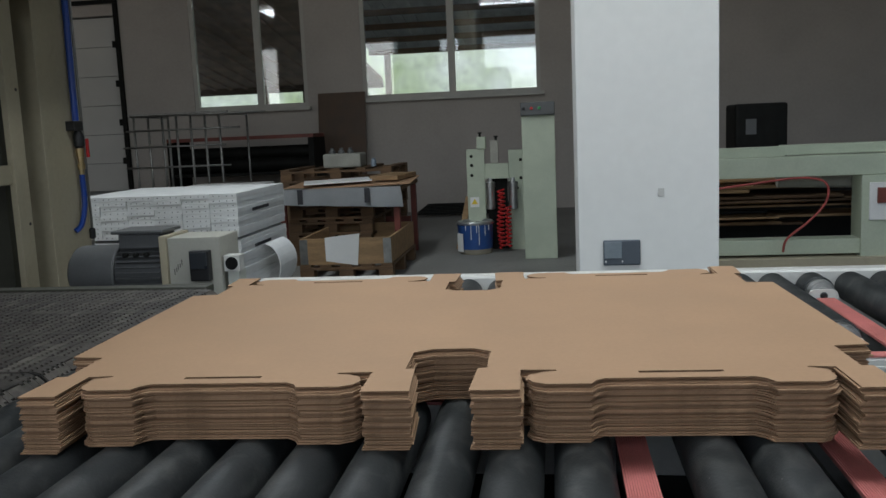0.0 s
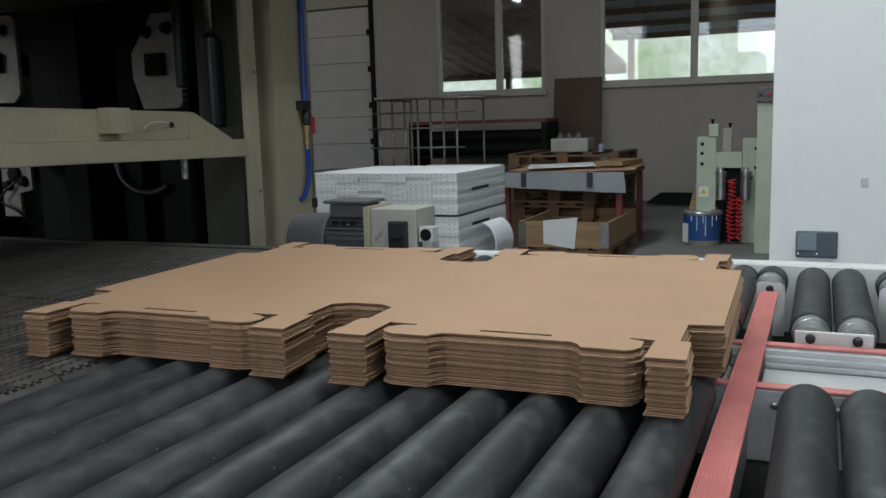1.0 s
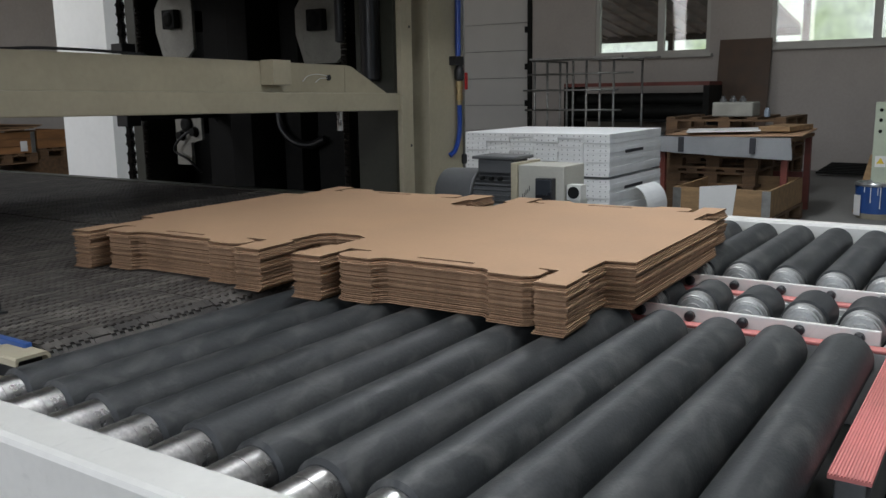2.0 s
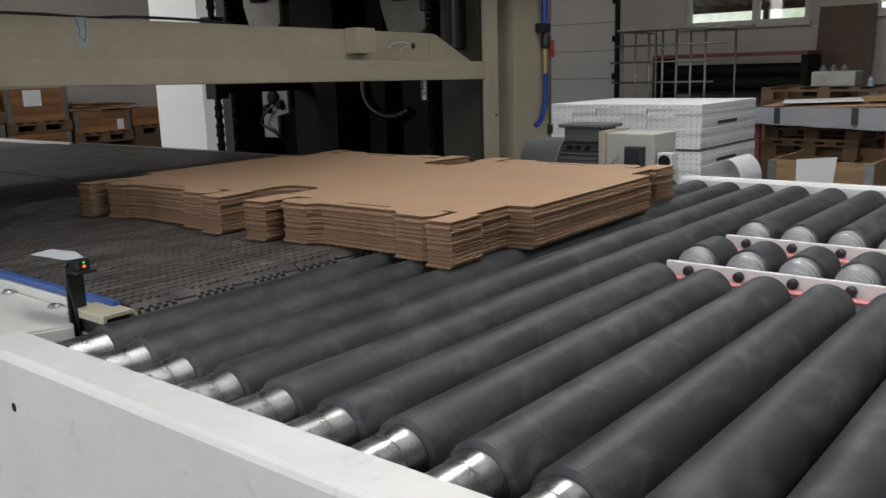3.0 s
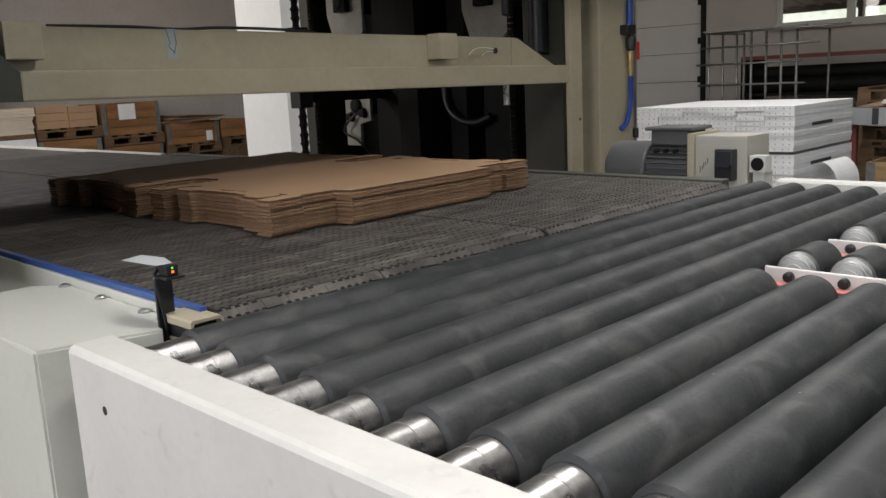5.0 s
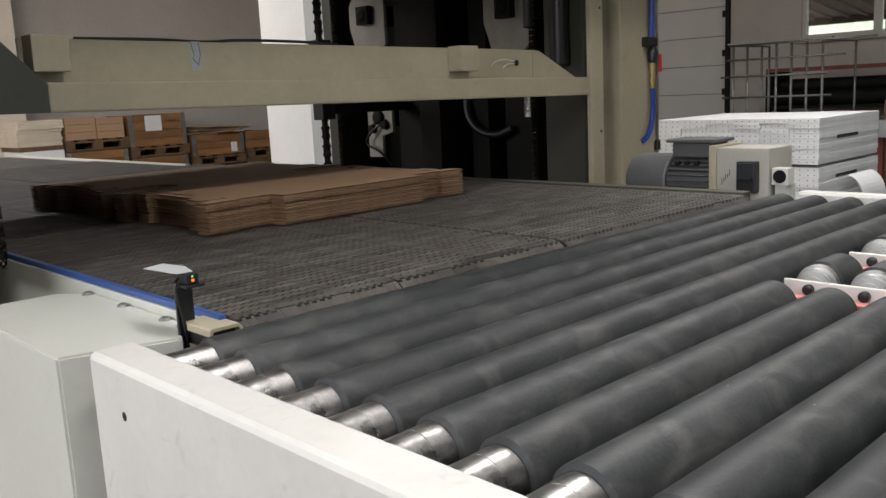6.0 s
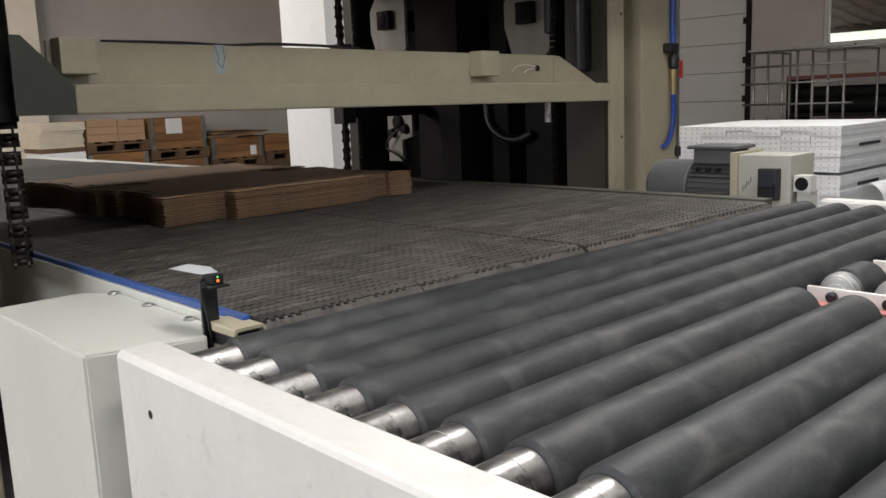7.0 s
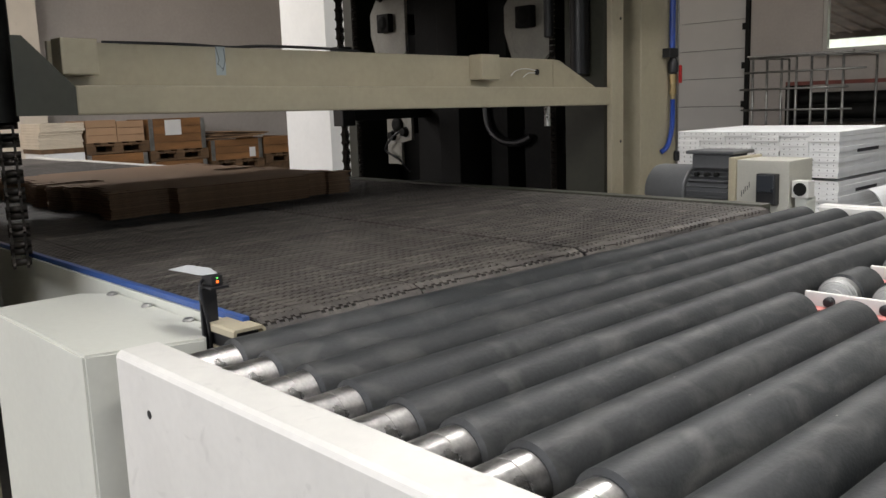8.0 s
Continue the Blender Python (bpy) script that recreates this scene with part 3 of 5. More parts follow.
tower = thing("press_column", (-2.05, 3.2, 0.0), "cream enamelled steel column of the press", "press")
part("front_post", boxes((-2.015, -1.99, 3.075, 3.155, 0, 4.2), bevel=0.003), CREAM, tower)
# space between the cream posts, coloured dark olive for its shade
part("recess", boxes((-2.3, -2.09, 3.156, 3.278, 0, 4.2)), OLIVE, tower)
part("rear_post", boxes((-2.4, -1.99, 3.280, 3.555, 0, 4.2), bevel=0.004), CREAM, tower)
for z in (0.95, 1.45):
    bm = B()
    tube(bm, (-1.991, 3.135, z), (-1.9885, 3.135, z), 0.006, 12)
    part("bolt", bm, BLACK, tower)
# air line on the column
air = thing("air_line", (-1.97, 3.5, 1.2), "blue air hose with a red-handled valve on the column", "air hose")
bm = B()
tube(bm, (-1.972, 3.49, 1.32), (-1.972, 3.505, 2.3), 0.013, 14)
part("hose_upper", bm, HOSE, air)
part("clamp", boxes((-1.9895, -1.950, 3.44, 3.505, 1.295, 1.335), bevel=0.003), BLACK, air)
bm = B()
lathe(bm, (-1.965, 3.488, 1.225), (0, 0, 1), [(0, 0.014), (0.008, 0.021), (0.045, 0.023), (0.06, 0.018), (0.07, 0.013)], 18)
part("filter_bowl", bm, BLACK, air)
bm = B()
lathe(bm, (-1.965, 3.488, 1.115), (0, 0, 1), [(0, 0.010), (0.02, 0.010), (0.021, 0.015), (0.045, 0.015), (0.046, 0.012), (0.07, 0.012), (0.071, 0.016), (0.108, 0.016)], 12)
part("valve_body", bm, BRASS, air)
part("valve_handle", boxes((-1.955, -1.945, 3.515, 3.53, 1.185, 1.262), bevel=0.003), REDP, air)
bm = B()
pipe(bm, smooth_path([(-1.965, 3.486, 1.115), (-1.965, 3.487, 1.03), (-1.965, 3.478, 0.97), (-1.97, 3.455, 0.91), (-1.985, 3.43, 0.885)], 8), 0.011, 12)
part("hose_lower", bm, HOSE, air)
conduit = thing("conduit", (-1.97, 3.54, 0.7), "thin steel conduit with a black gland on the column", "conduit")
bm = B()
tube(bm, (-1.978, 3.545, 0.60), (-1.978, 3.545, 2.6), 0.006, 10)
part("pipe", bm, ZINC, conduit)
bm = B()
lathe(bm, (-1.978, 3.545, 0.84), (0, 0, 1), [(0, 0.009), (0.004, 0.013), (0.04, 0.013), (0.045, 0.009)], 12)
part("gland", bm, BLACK, conduit)

# far side frame with slides, bearings and cylinders
side = thing("press_side_frame", (-3.2, 3.4, 0.0), "press side frame with columns, coloured near black for the interior shade", "press")
# columns and back panel take near-black colours in place of the interior's shade
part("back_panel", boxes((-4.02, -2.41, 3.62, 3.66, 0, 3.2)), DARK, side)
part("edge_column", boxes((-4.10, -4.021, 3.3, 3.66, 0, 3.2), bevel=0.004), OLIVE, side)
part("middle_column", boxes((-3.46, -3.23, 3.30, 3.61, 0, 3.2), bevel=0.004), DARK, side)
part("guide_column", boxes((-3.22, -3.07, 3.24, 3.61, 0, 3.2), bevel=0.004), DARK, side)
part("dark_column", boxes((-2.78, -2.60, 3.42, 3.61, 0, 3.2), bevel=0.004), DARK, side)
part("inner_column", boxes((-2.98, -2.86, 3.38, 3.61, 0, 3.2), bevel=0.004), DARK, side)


def bearing_plate(x, z, lower):
    ob = thing("bearing_plate", (x, 3.28, z), "grey-beige bearing plate with bolts on the press frame", "bearing", "bearing plates")
    bm = B()
    w = 0.15
    if not lower:
        out = [(-w, -0.06), (-0.10, -0.20), (0.10, -0.20), (w, -0.16), (w, 0.20), (0.12, 0.23), (-0.02, 0.23), (-w, 0.06)]
    else:
        out = [(-0.10, -0.22), (0.02, -0.22), (0.02, -0.10), (0.11, -0.08), (0.11, 0.20), (-0.10, 0.20)]
    prism(bm, [(p, q) for p, q in out], (x, 3.295, z), (1, 0, 0), (0, 0, 1), 0.02)
    part("plate", bm, material_cache("beige_plate"), ob)
    bm = B()
    if not lower:
        box(bm, x - 0.045, x + 0.055, 3.235, 3.274, z - 0.05, z + 0.05, 0.006)
    lathe(bm, (x, 3.225 if not lower else 3.25, z), (0, 1, 0), [(0, 0.02), (0.002, 0.032), (0.008, 0.040), (0.049 if not lower else 0.024, 0.042)], 20)
    part("bearing", bm, DARK, ob)
    for dx, dz in (((-0.05, 0.15), (0.07, 0.16)) if not lower else ((-0.05, -0.06), (0.06, -0.04))):
        bm = B()
        lathe(bm, (x + dx, 3.245, z + dz), (0, 1, 0), [(0, 0.012), (0.002, 0.022), (0.026, 0.024), (0.029, 0.030)], 14)
        part("bolt_head", bm, DARK, ob)
    part("mount", boxes((x - 0.06, x + 0.06, 3.297, 3.619, z - 0.05, z + 0.05)), DARK, ob)


CACHE = {}


def material_cache(name):
    if name not in CACHE:
        CACHE[name] = material(name, (0.36, 0.35, 0.30), 0.5, vary=0.08, scale=8, stain=0.4)
    return CACHE[name]


bearing_plate(-3.66, 1.58, False)
bearing_plate(-2.62, 1.52, False)
bearing_plate(-3.60, 1.02, True)
for x, z0, z1, r in ((-2.19, 1.23, 1.62, 0.042), (-2.36, 1.40, 2.2, 0.022)):
    cy = thing("hydraulic_cylinder", (x, 3.2, z0), "black hydraulic cylinder of the press", "cylinder", "press cylinders")
    bm = B()
    lathe(bm, (x, 3.12, z0), (0, 0, 1), [(0, r * 0.5), (0.005, r), (z1 - z0 - 0.02, r), (z1 - z0, r * 0.6)], 20)
    part("barrel", bm, BLACK, cy)
    part("clamp", boxes((x - 0.03, x + 0.03, 3.12, 3.62, z1 - 0.08, z1 - 0.04)), DARK, cy)
    bm = B()
    tube(bm, (x, 3.12, z1 - 0.01), (x, 3.12, 2.6), r * 0.4, 12)
    part("rod", bm, STEEL, cy)
pinr = thing("guide_pin", (-2.3, 3.05, 1.06), "short bright steel guide pin under the beam", "pin")
bm = B()
tube(bm, (-2.07, 2.76, 1.03), (-2.07, 2.76, 1.115), 0.012, 14)
part("pin", bm, STEEL, pinr)
bm = B()
pipe(bm, smooth_path([(-3.55, 3.28, 1.0), (-3.62, 3.24, 0.95), (-3.68, 3.24, 0.88), (-3.58, 3.25, 0.83), (-3.52, 3.28, 0.76)]), 0.007, 8)
solid("loose_cable", bm, BLACK, "black looped cable hanging on the press frame", "cable")
bm = B()
pipe(bm, smooth_path([(-3.0, 3.37, 1.18), (-2.98, 3.36, 1.02), (-2.90, 3.36, 0.94), (-2.80, 3.38, 0.92), (-2.72, 3.40, 0.95)]), 0.02, 12)
solid("duct_hose", bm, BLACK, "thick black ribbed hose inside the press", "hose")
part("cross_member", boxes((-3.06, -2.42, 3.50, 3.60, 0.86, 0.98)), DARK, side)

# roller chains that carry the beam
bm = B()
for y in (-0.0075, 0.0075):
    prism(bm, [(-0.008, -0.004), (-0.0055, -0.009), (0.0055, -0.009), (0.008, -0.004), (0.0052, 0.0), (0.0052, 0.016), (0.008, 0.020), (0.0055, 0.025),
               (-0.0055, 0.025), (-0.008, 0.020), (-0.0052, 0.016), (-0.0052, 0.0)], (0, y, 0), (1, 0, 0), (0, 0, 1), 0.003)
tube(bm, (0, -0.012, 0.0), (0, 0.012, 0.0), 0.0055, 10)
tube(bm, (0, -0.012, 0.016), (0, 0.012, 0.016), 0.0055, 10)
LINK = mesh_of("chain_link", bm, material("oily_steel", (0.07, 0.062, 0.055), 0.4, 0.9, vary=0.2, scale=30))


def chain(x, y, spans, scale, turn, label):
    ob = thing("drive_chain", (x, y, spans[0][0]), label, "chain", "lifting chains")
    for z0, z1 in spans:
        z, k = z0, 0
        while z < z1:
            share("chain_link", LINK, ob, Matrix.Translation((0, 0, z - spans[0][0])) @ pose(0, 0, 0, 0, 0, turn) @ Matrix.Diagonal((scale * (1.25 if k % 2 else 0.9), scale * 1.2, scale, 1)))
            z += 0.026 * scale
            k += 1
    return ob


chain(-2.10, 0.778, [(0.78, 1.12)], 1.7, -16, "oily steel roller chain hanging beside the belt")
chain(-3.395, 2.75, [(0.64, 1.03), (1.43, 2.1)], 1.75, 30, "oily steel roller chain holding the lifting beam")
chain(-3.95, 3.27, [(0.62, 2.2)], 1.05, -38, "oily steel roller chain along the press frame")
chain(-2.45, 3.25, [(0.62, 1.2), (1.24, 2.2)], 1.0, -50, "oily steel roller chain beside the press column")
anchor = thing("chain_anchor", (-3.39, 2.75, 1.04), "black chain anchor block on an arm of the press frame", "anchor")
part("block", boxes((-3.435, -3.355, 2.71, 2.79, 1.035, 1.135), bevel=0.005), BLACK, anchor)
part("upper_block", boxes((-3.435, -3.355, 2.71, 2.79, 1.38, 1.425), bevel=0.004), BLACK, anchor)
part("rod", boxes((-3.40, -3.38, 2.74, 2.76, 1.136, 1.379)), DARK, anchor)
part("arm", boxes((-3.43, -3.36, 2.791, 3.299, 1.06, 1.11), bevel=0.004), DARK, anchor)
nearc = thing("press_near_column", (-2.1, 0.76, 0.0), "dark steel near column of the press", "press")
bm = B()
tube(bm, (-2.10, 0.755, 1.125), (-2.10, 0.755, 2.2), 0.052, 24)
part("cylinder", bm, DARK, nearc)
# unseen panel, post and guard, added to block window light from the press
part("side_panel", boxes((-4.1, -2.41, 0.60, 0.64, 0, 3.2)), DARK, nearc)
part("rear_post", boxes((-2.4, -1.99, 0.33, 0.64, 0, 4.2), bevel=0.004), CREAM, nearc, "unseen cream steel post mirroring the far column")
part("side_guard", boxes((-1.989, -1.70, 0.56, 0.60, 0.80, 2.05), bevel=0.003), OLIVE, nearc, "unseen dark guard added to keep window light out")
part("arm", boxes((-2.2, -2.05, 0.641, 0.72, 1.7, 1.8)), DARK, nearc)
# unseen slab and head, added to keep ceiling light off the belt
part("platen", boxes((-4.1, -1.84, 0.66, 3.06, 1.78, 2.057), bevel=0.01), OLIVE, side, "unseen dark slab added to shade the press")
part("crown", boxes((-4.1, -1.22, 0.56, 3.2, 2.06, 2.75), bevel=0.01), OLIVE, side, "unseen dark head added to shade the press")

# ---- motor and gearbox on the far side ----
motor = thing("gear_motor", (-1.4, 2.95, 0.0), "grey finned electric motor with a cream gearbox plate", "motor")
MY = 2.95
bm = B()
lathe(bm, (-1.735, MY, 0.765), (1, 0, 0), [(0, 0.055), (0.004, 0.08), (0.02, 0.098), (0.04, 0.102), (0.185, 0.104), (0.19, 0.10)], 36)
part("fan_cowl", bm, MOTOR, motor)
bm = B()
tube(bm, (-1.545, MY, 0.765), (-1.365, MY, 0.765), 0.082, 28)
part("motor_body", bm, MOTOR, motor)
bm = B()
box(bm, -0.085, 0.085, -0.0018, 0.0018, 0.078, 0.100)
FIN = mesh_of("fin", bm, MOTOR)
for i in range(30):
    share("fin", FIN, motor, Matrix.Translation((-1.455 + 1.4, 0, 0.765)) @ pose(0, 0, 0, 12 * i, 0, 0))
part("terminal_box", boxes((-1.528, -1.372, MY - 0.07, MY + 0.06, 0.858, 0.912), bevel=0.006), MOTOR, motor)
part("terminal_lid", boxes((-1.548, -1.352, MY - 0.085, MY + 0.075, 0.9125, 0.926), bevel=0.006), MOTOR, motor)
for x in (-1.50, -1.46, -1.42):
    bm = B()
    lathe(bm, (x, MY - 0.092, 0.838), (0, 1, 0), [(0, 0.004), (0.002, 0.008), (0.02, 0.009)], 10)
    part("gland_screw", bm, DARK, motor)
part("flange", boxes((-1.362, -1.335, MY - 0.10, MY + 0.10, 0.64, 0.905), bevel=0.004), CREAM, motor, "cream flange plate")
part("gearbox_plate", boxes((-1.334, -1.14, MY - 0.09, MY + 0.09, 0.62, 0.897), bevel=0.004), material("beige_enamel", (0.42, 0.41, 0.35), 0.5, vary=0.04, stain=0.15), motor, "pale cream gearbox plate")
part("connector_box", boxes((-1.243, -1.172, MY - 0.125, MY - 0.091, 0.745, 0.853), bevel=0.005), BLACK, motor, "black connector box")
part("connector_cap", boxes((-1.238, -1.177, MY - 0.130, MY - 0.1255, 0.79, 0.848), bevel=0.002), material("smoke_plastic", (0.03, 0.034, 0.04), 0.3, vary=0.05), motor)
bm = B()
for i, (dx, dz, h) in enumerate(((0, 0.0, 0.022), (0.008, 0.010, 0.016), (0.014, 0.018, 0.02), (0.022, 0.026, 0.014), (0.029, 0.034, 0.020))):
    box(bm, -1.315 + dx, -1.3125 + dx, MY - 0.0912, MY - 0.0905, 0.765 + dz, 0.765 + dz + h, 0, None)
part("handwriting", bm, INK, motor, "illegible handwritten marks")
bm = B()
prism(bm, [(0.032 * math.cos(2 * math.pi * i / 4 + 0.785) * 1.25, 0.032 * math.sin(2 * math.pi * i / 4 + 0.785) * 1.25) for i in range(4)], (-1.105, MY - 0.03, 0.80), (1, 0, 0), (0, 0, 1), 0.05)
part("flange_bearing", bm, WHITE, motor, "bare aluminium bearing block")
bm = B()
tube(bm, (-1.105, MY - 0.0835, 0.80), (-1.105, MY - 0.0802, 0.80), 0.023, 18)
part("bore", bm, DARK, motor)
part("bearing_stand", boxes((-1.125, -1.085, MY - 0.07, MY + 0.0, 0.62, 0.771)), GREYGREEN, motor)
part("stand", boxes((-1.70, -1.06, MY - 0.10, MY + 0.12, 0.0, 0.619), bevel=0.004), OLIVE, motor)

motor.location = (-1.455, 3.09, 0.0)

# ---- white panel on the far side ----
panel = thing("white_cabinet", (0.25, 3.2, 0.0), "tall white cabinet with a dark recessed socket box", "cabinet")
PX0, PX1, PY = 0.055, 0.515, 3.05
part("body", boxes((PX0, PX1, PY, PY + 0.5, 0.0, 3.4), bevel=0.004), WHITEWALL, panel)
part("socket_box", boxes((0.135, 0.258, PY - 0.012, PY - 0.0005, 0.757, 0.843), bevel=0.005), material("grey_plastic", (0.075, 0.09, 0.11), 0.4, vary=0.05), panel, "dark grey plastic socket box")
part("window", boxes((0.139, 0.196, PY - 0.0155, PY - 0.0122, 0.782, 0.838), bevel=0.001), material("dull_window", (0.22, 0.26, 0.29), 0.2, vary=0.08), panel)
for x in (0.141, 0.196):
    part("latch", boxes((x, x + 0.004, PY - 0.0158, PY - 0.0122, 0.768, 0.774)), PAPER, panel)
part("patch", boxes((0.318, 0.338, PY - 0.0025, PY - 0.0005, 0.985, 1.012), bevel=0.001), material("grey_patch", (0.55, 0.55, 0.52), 0.8, vary=0.05), panel, "small grey plaster patch")

# ---- stack of white boards ----
bm = B()
BW, BH, BD = 0.196, 0.0325, 1.02
box(bm, 0, BW, 0, BD, 0, BH, 0.0015)
board_me = mesh_of("board", bm, BOARDW)
board_me.materials.append(INK)
bmh = B()
bmh.from_mesh(board_me)
for dx in (0.03, 0.072, 0.125, 0.166):
    vs = [bmh.verts.new((dx + a, -0.0006, 0.016 + b)) for a, b in ((-0.0032, -0.003), (0.0032, -0.003), (0.0032, 0.003), (-0.0032, 0.003))]
    bmh.faces.new(vs).material_index = 1
bmh.to_mesh(board_me)
bmh.free()


def block_mesh(name, w, d, h):
    bm = B()
    box(bm, 0, w, 0, d, 0, h, 0.002)
    return mesh_of(name, bm, WOODD)


def pallet_kit(w, d):
    """Meshes and places of the boards and blocks of one pallet."""
    top, cross, foot = block_mesh("top_board", 0.1, d, 0.022), block_mesh("cross_board", w, 0.1, 0.0215), block_mesh("block", 0.12, 0.1, 0.0775)
    kit = [("top_board", top, (i * (w - 0.1) / 4, 0, 0.122)) for i in range(5)]
    for j in range(3):
        y = j * (d - 0.1) / 2
        kit += [("cross_board", cross, (0, y, 0.1)), ("bottom_board", cross, (0, y, 0))]
        kit += [("block", foot, (i * (w - 0.12) / 2, y, 0.022)) for i in range(3)]
    return kit


PALLET, PALLET_S = pallet_kit(1.2, 1.0), pallet_kit(0.8, 1.2)


def pallet(x, y, z, kit, label, turn=0):
    ob = thing("wooden_pallet", (x, y, z), label, "pallet", "pallets")
    ob.matrix_basis = pose(x, y, z, 0, 0, turn)
    for name, me, at in kit:
        share(name, me, ob, Matrix.Translation(at))
    return ob


pallet(-3.36, 5.76, 0.0, PALLET, "wooden pallet under the white boards")
rb = random.Random(8)
for tier, (z0, rows, shift) in enumerate(((0.144, 12, 0.0), (0.565, 9, 0.015))):
    bundle = thing("board_bundle", (-3.36, 5.75, z0), "neat stack of white painted boards with screw holes", "boards", "white boards")
    for r_ in range(rows):
        for c in range(6):
            share("board", board_me, bundle, pose(c * 0.1995 + rb.uniform(-0.003, 0.003), rb.uniform(-0.008, 0.006) - shift, r_ * 0.0335, 0, 0, 0))
for z in (0.46, 0.72):
    solid("strap", boxes((-2.158, -2.155, 6.0, 6.35, z, z + 0.022)), INK, "dark strap end on the boards", "strap", "straps")
bm = B()
for i in range(14):
    a0, a1 = math.radians(-75 + 11 * i), math.radians(-75 + 11 * (i + 1))
    pts = [(-2.16 + 0.13 * math.cos(a) + 0.02, 6.2, 0.30 + 0.17 * math.sin(a)) for a in (a0, a1)]
    v = [bm.verts.new((p[0], y, p[2])) for p in pts for y in (6.1, 6.5)]
    w = [bm.verts.new((p[0] - 0.006, y, p[2])) for p in pts for y in (6.1, 6.5)]
    for f in ((v[0], v[1], v[3], v[2]), (w[0], w[2], w[3], w[1]), (v[0], v[2], w[2], w[0]), (v[1], w[1], w[3], v[3])):
        bm.faces.new(f)
bmesh.ops.remove_doubles(bm, verts=bm.verts, dist=0.0004)
solid("bent_sheet", bm, BOARDW, "bent sheet of white card against the boards", "sheet")

# ---- crate, table and clutter ----
pallet(-2.18, 7.1, 0.0, PALLET_S, "pine pallet under the crate")
crate = thing("crate", (-1.78, 7.7, 0.144), "open pine collar crate with metal corners", "crate")
part("front_board", boxes((-2.17, -1.39, 7.11, 7.13, 0.145, 0.365), bevel=0.002), WOOD, crate)
part("back_board", boxes((-2.17, -1.39, 8.27, 8.29, 0.145, 0.365), bevel=0.002), WOOD, crate)
for x in (-2.17, -1.41):
    part("side_board", boxes((x, x + 0.02, 7.131, 8.269, 0.145, 0.365), bevel=0.002), WOOD, crate)
for x in (-2.173, -1.455):
    part("metal_corner", boxes((x, x + 0.068, 7.104, 7.1095, 0.15, 0.36), bevel=0.001), ZINC, crate)
bm = B()
prism(bm, [(0, 0), (0.30, 0.03), (0.27, -0.24), (0.0, -0.20)], (-1.95, 7.10, 0.375), (1, 0, 0), (0, -0.04, 1), 0.002)
solid("paper_sheet", bm, PAPER, "white sheet of paper hung over the crate", "paper")
table = thing("work_table", (-2.0, 8.4, 0.0), "old steel work table with red-brown legs", "table")
part("tabletop", boxes((-2.62, -1.43, 7.86, 8.92, 0.70, 0.735), bevel=0.003), WOODD, table)
for x in (-2.58, -1.50):
    for y in (7.89, 8.85):
        part("leg", boxes((x, x + 0.055, y, y + 0.055, 0.0, 0.699), bevel=0.003), TABLERED, table)
part("brace", boxes((-2.52, -1.51, 8.87, 8.89, 0.30, 0.36)), TABLERED, table)
part("apron", boxes((-2.52, -1.51, 7.90, 7.92, 0.62, 0.699)), TABLERED, table)
film = thing("film_sheet", (-2.0, 7.84, 0.6), "grey plastic film hanging over the table edge", "film")
bm = B()
n = 16
top = []
for i in range(n + 1):
    x = -2.62 + 1.20 * i / n
    wob = 0.012 * math.sin(i * 1.3)
    top.append([bm.verts.new(p) for p in ((x, 8.0, 0.7385), (x, 7.85 + wob * 0.2, 0.7385), (x + wob, 7.835 + wob, 0.66), (x + wob * 2, 7.825 + wob, 0.60 - 0.05 * (i / n)))])
for a, b in zip(top, top[1:]):
    for k in range(3):
        bm.faces.new((a[k], b[k], b[k + 1], a[k + 1])).smooth = True
bmesh.ops.solidify(bm, geom=bm.faces, thickness=0.002)
part("sheet", bm, material("plastic_film", (0.50, 0.52, 0.53), 0.35, vary=0.06, scale=4), film)
for x in (-2.38, -1.75):
    part("strap", boxes((x, x + 0.05, 7.812, 7.82, 0.60, 0.735)), INK, film)
bm = B()
box(bm, -0.62, 0.62, -0.5, 0.5, 0, 0.010, 0.002, Matrix.Translation((-2.0, 8.42, 0.742)) @ pose(0, 0, 0, 0.8, -1.2, 4))
solid("cardboard_sheet", bm, KRAFT, "brown cardboard sheet lying on the table", "cardboard")
bm = B()
box(bm, -0.32, 0.32, -0.28, 0.28, 0, 0.012, 0.002, Matrix.Translation((-2.12, 8.3, 0.772)) @ pose(0, 0, 0, 0, -1.2, 16))
solid("paper_sheet_pad", bm, PAPER, "pad of white paper on the cardboard", "paper")
bm = B()
box(bm, -0.14, 0.14, -0.3, 0.3, 0, 0.045, 0.003, Matrix.Translation((-1.60, 8.5, 0.775)) @ pose(0, 0, 0, 0, 0, -8))
solid("wood_block", bm, WOOD, "short pine board on the table", "wood")
for z in (0.0, 0.145, 0.29, 0.435):
    pallet(-2.56 + z * 0.1, 8.0, z + (0.001 if z else 0), PALLET_S, "dark old pallet stacked beneath the table")
for z in (0.0, 0.1455, 0.291, 0.4365, 0.582, 0.7275):
    pallet(-2.95 + z * 0.05, 9.0, z, PALLET, "old wooden pallet in a stack behind the table")
block = thing("machine_part", (-2.25, 9.4, 0.872), "grey cast machine part lying on a pallet", "machine part")
part("casting", boxes((-2.47, -2.06, 9.1, 9.4, 0.873, 1.02), bevel=0.02), material("grey_casting", (0.33, 0.33, 0.29), 0.6, vary=0.1), block)
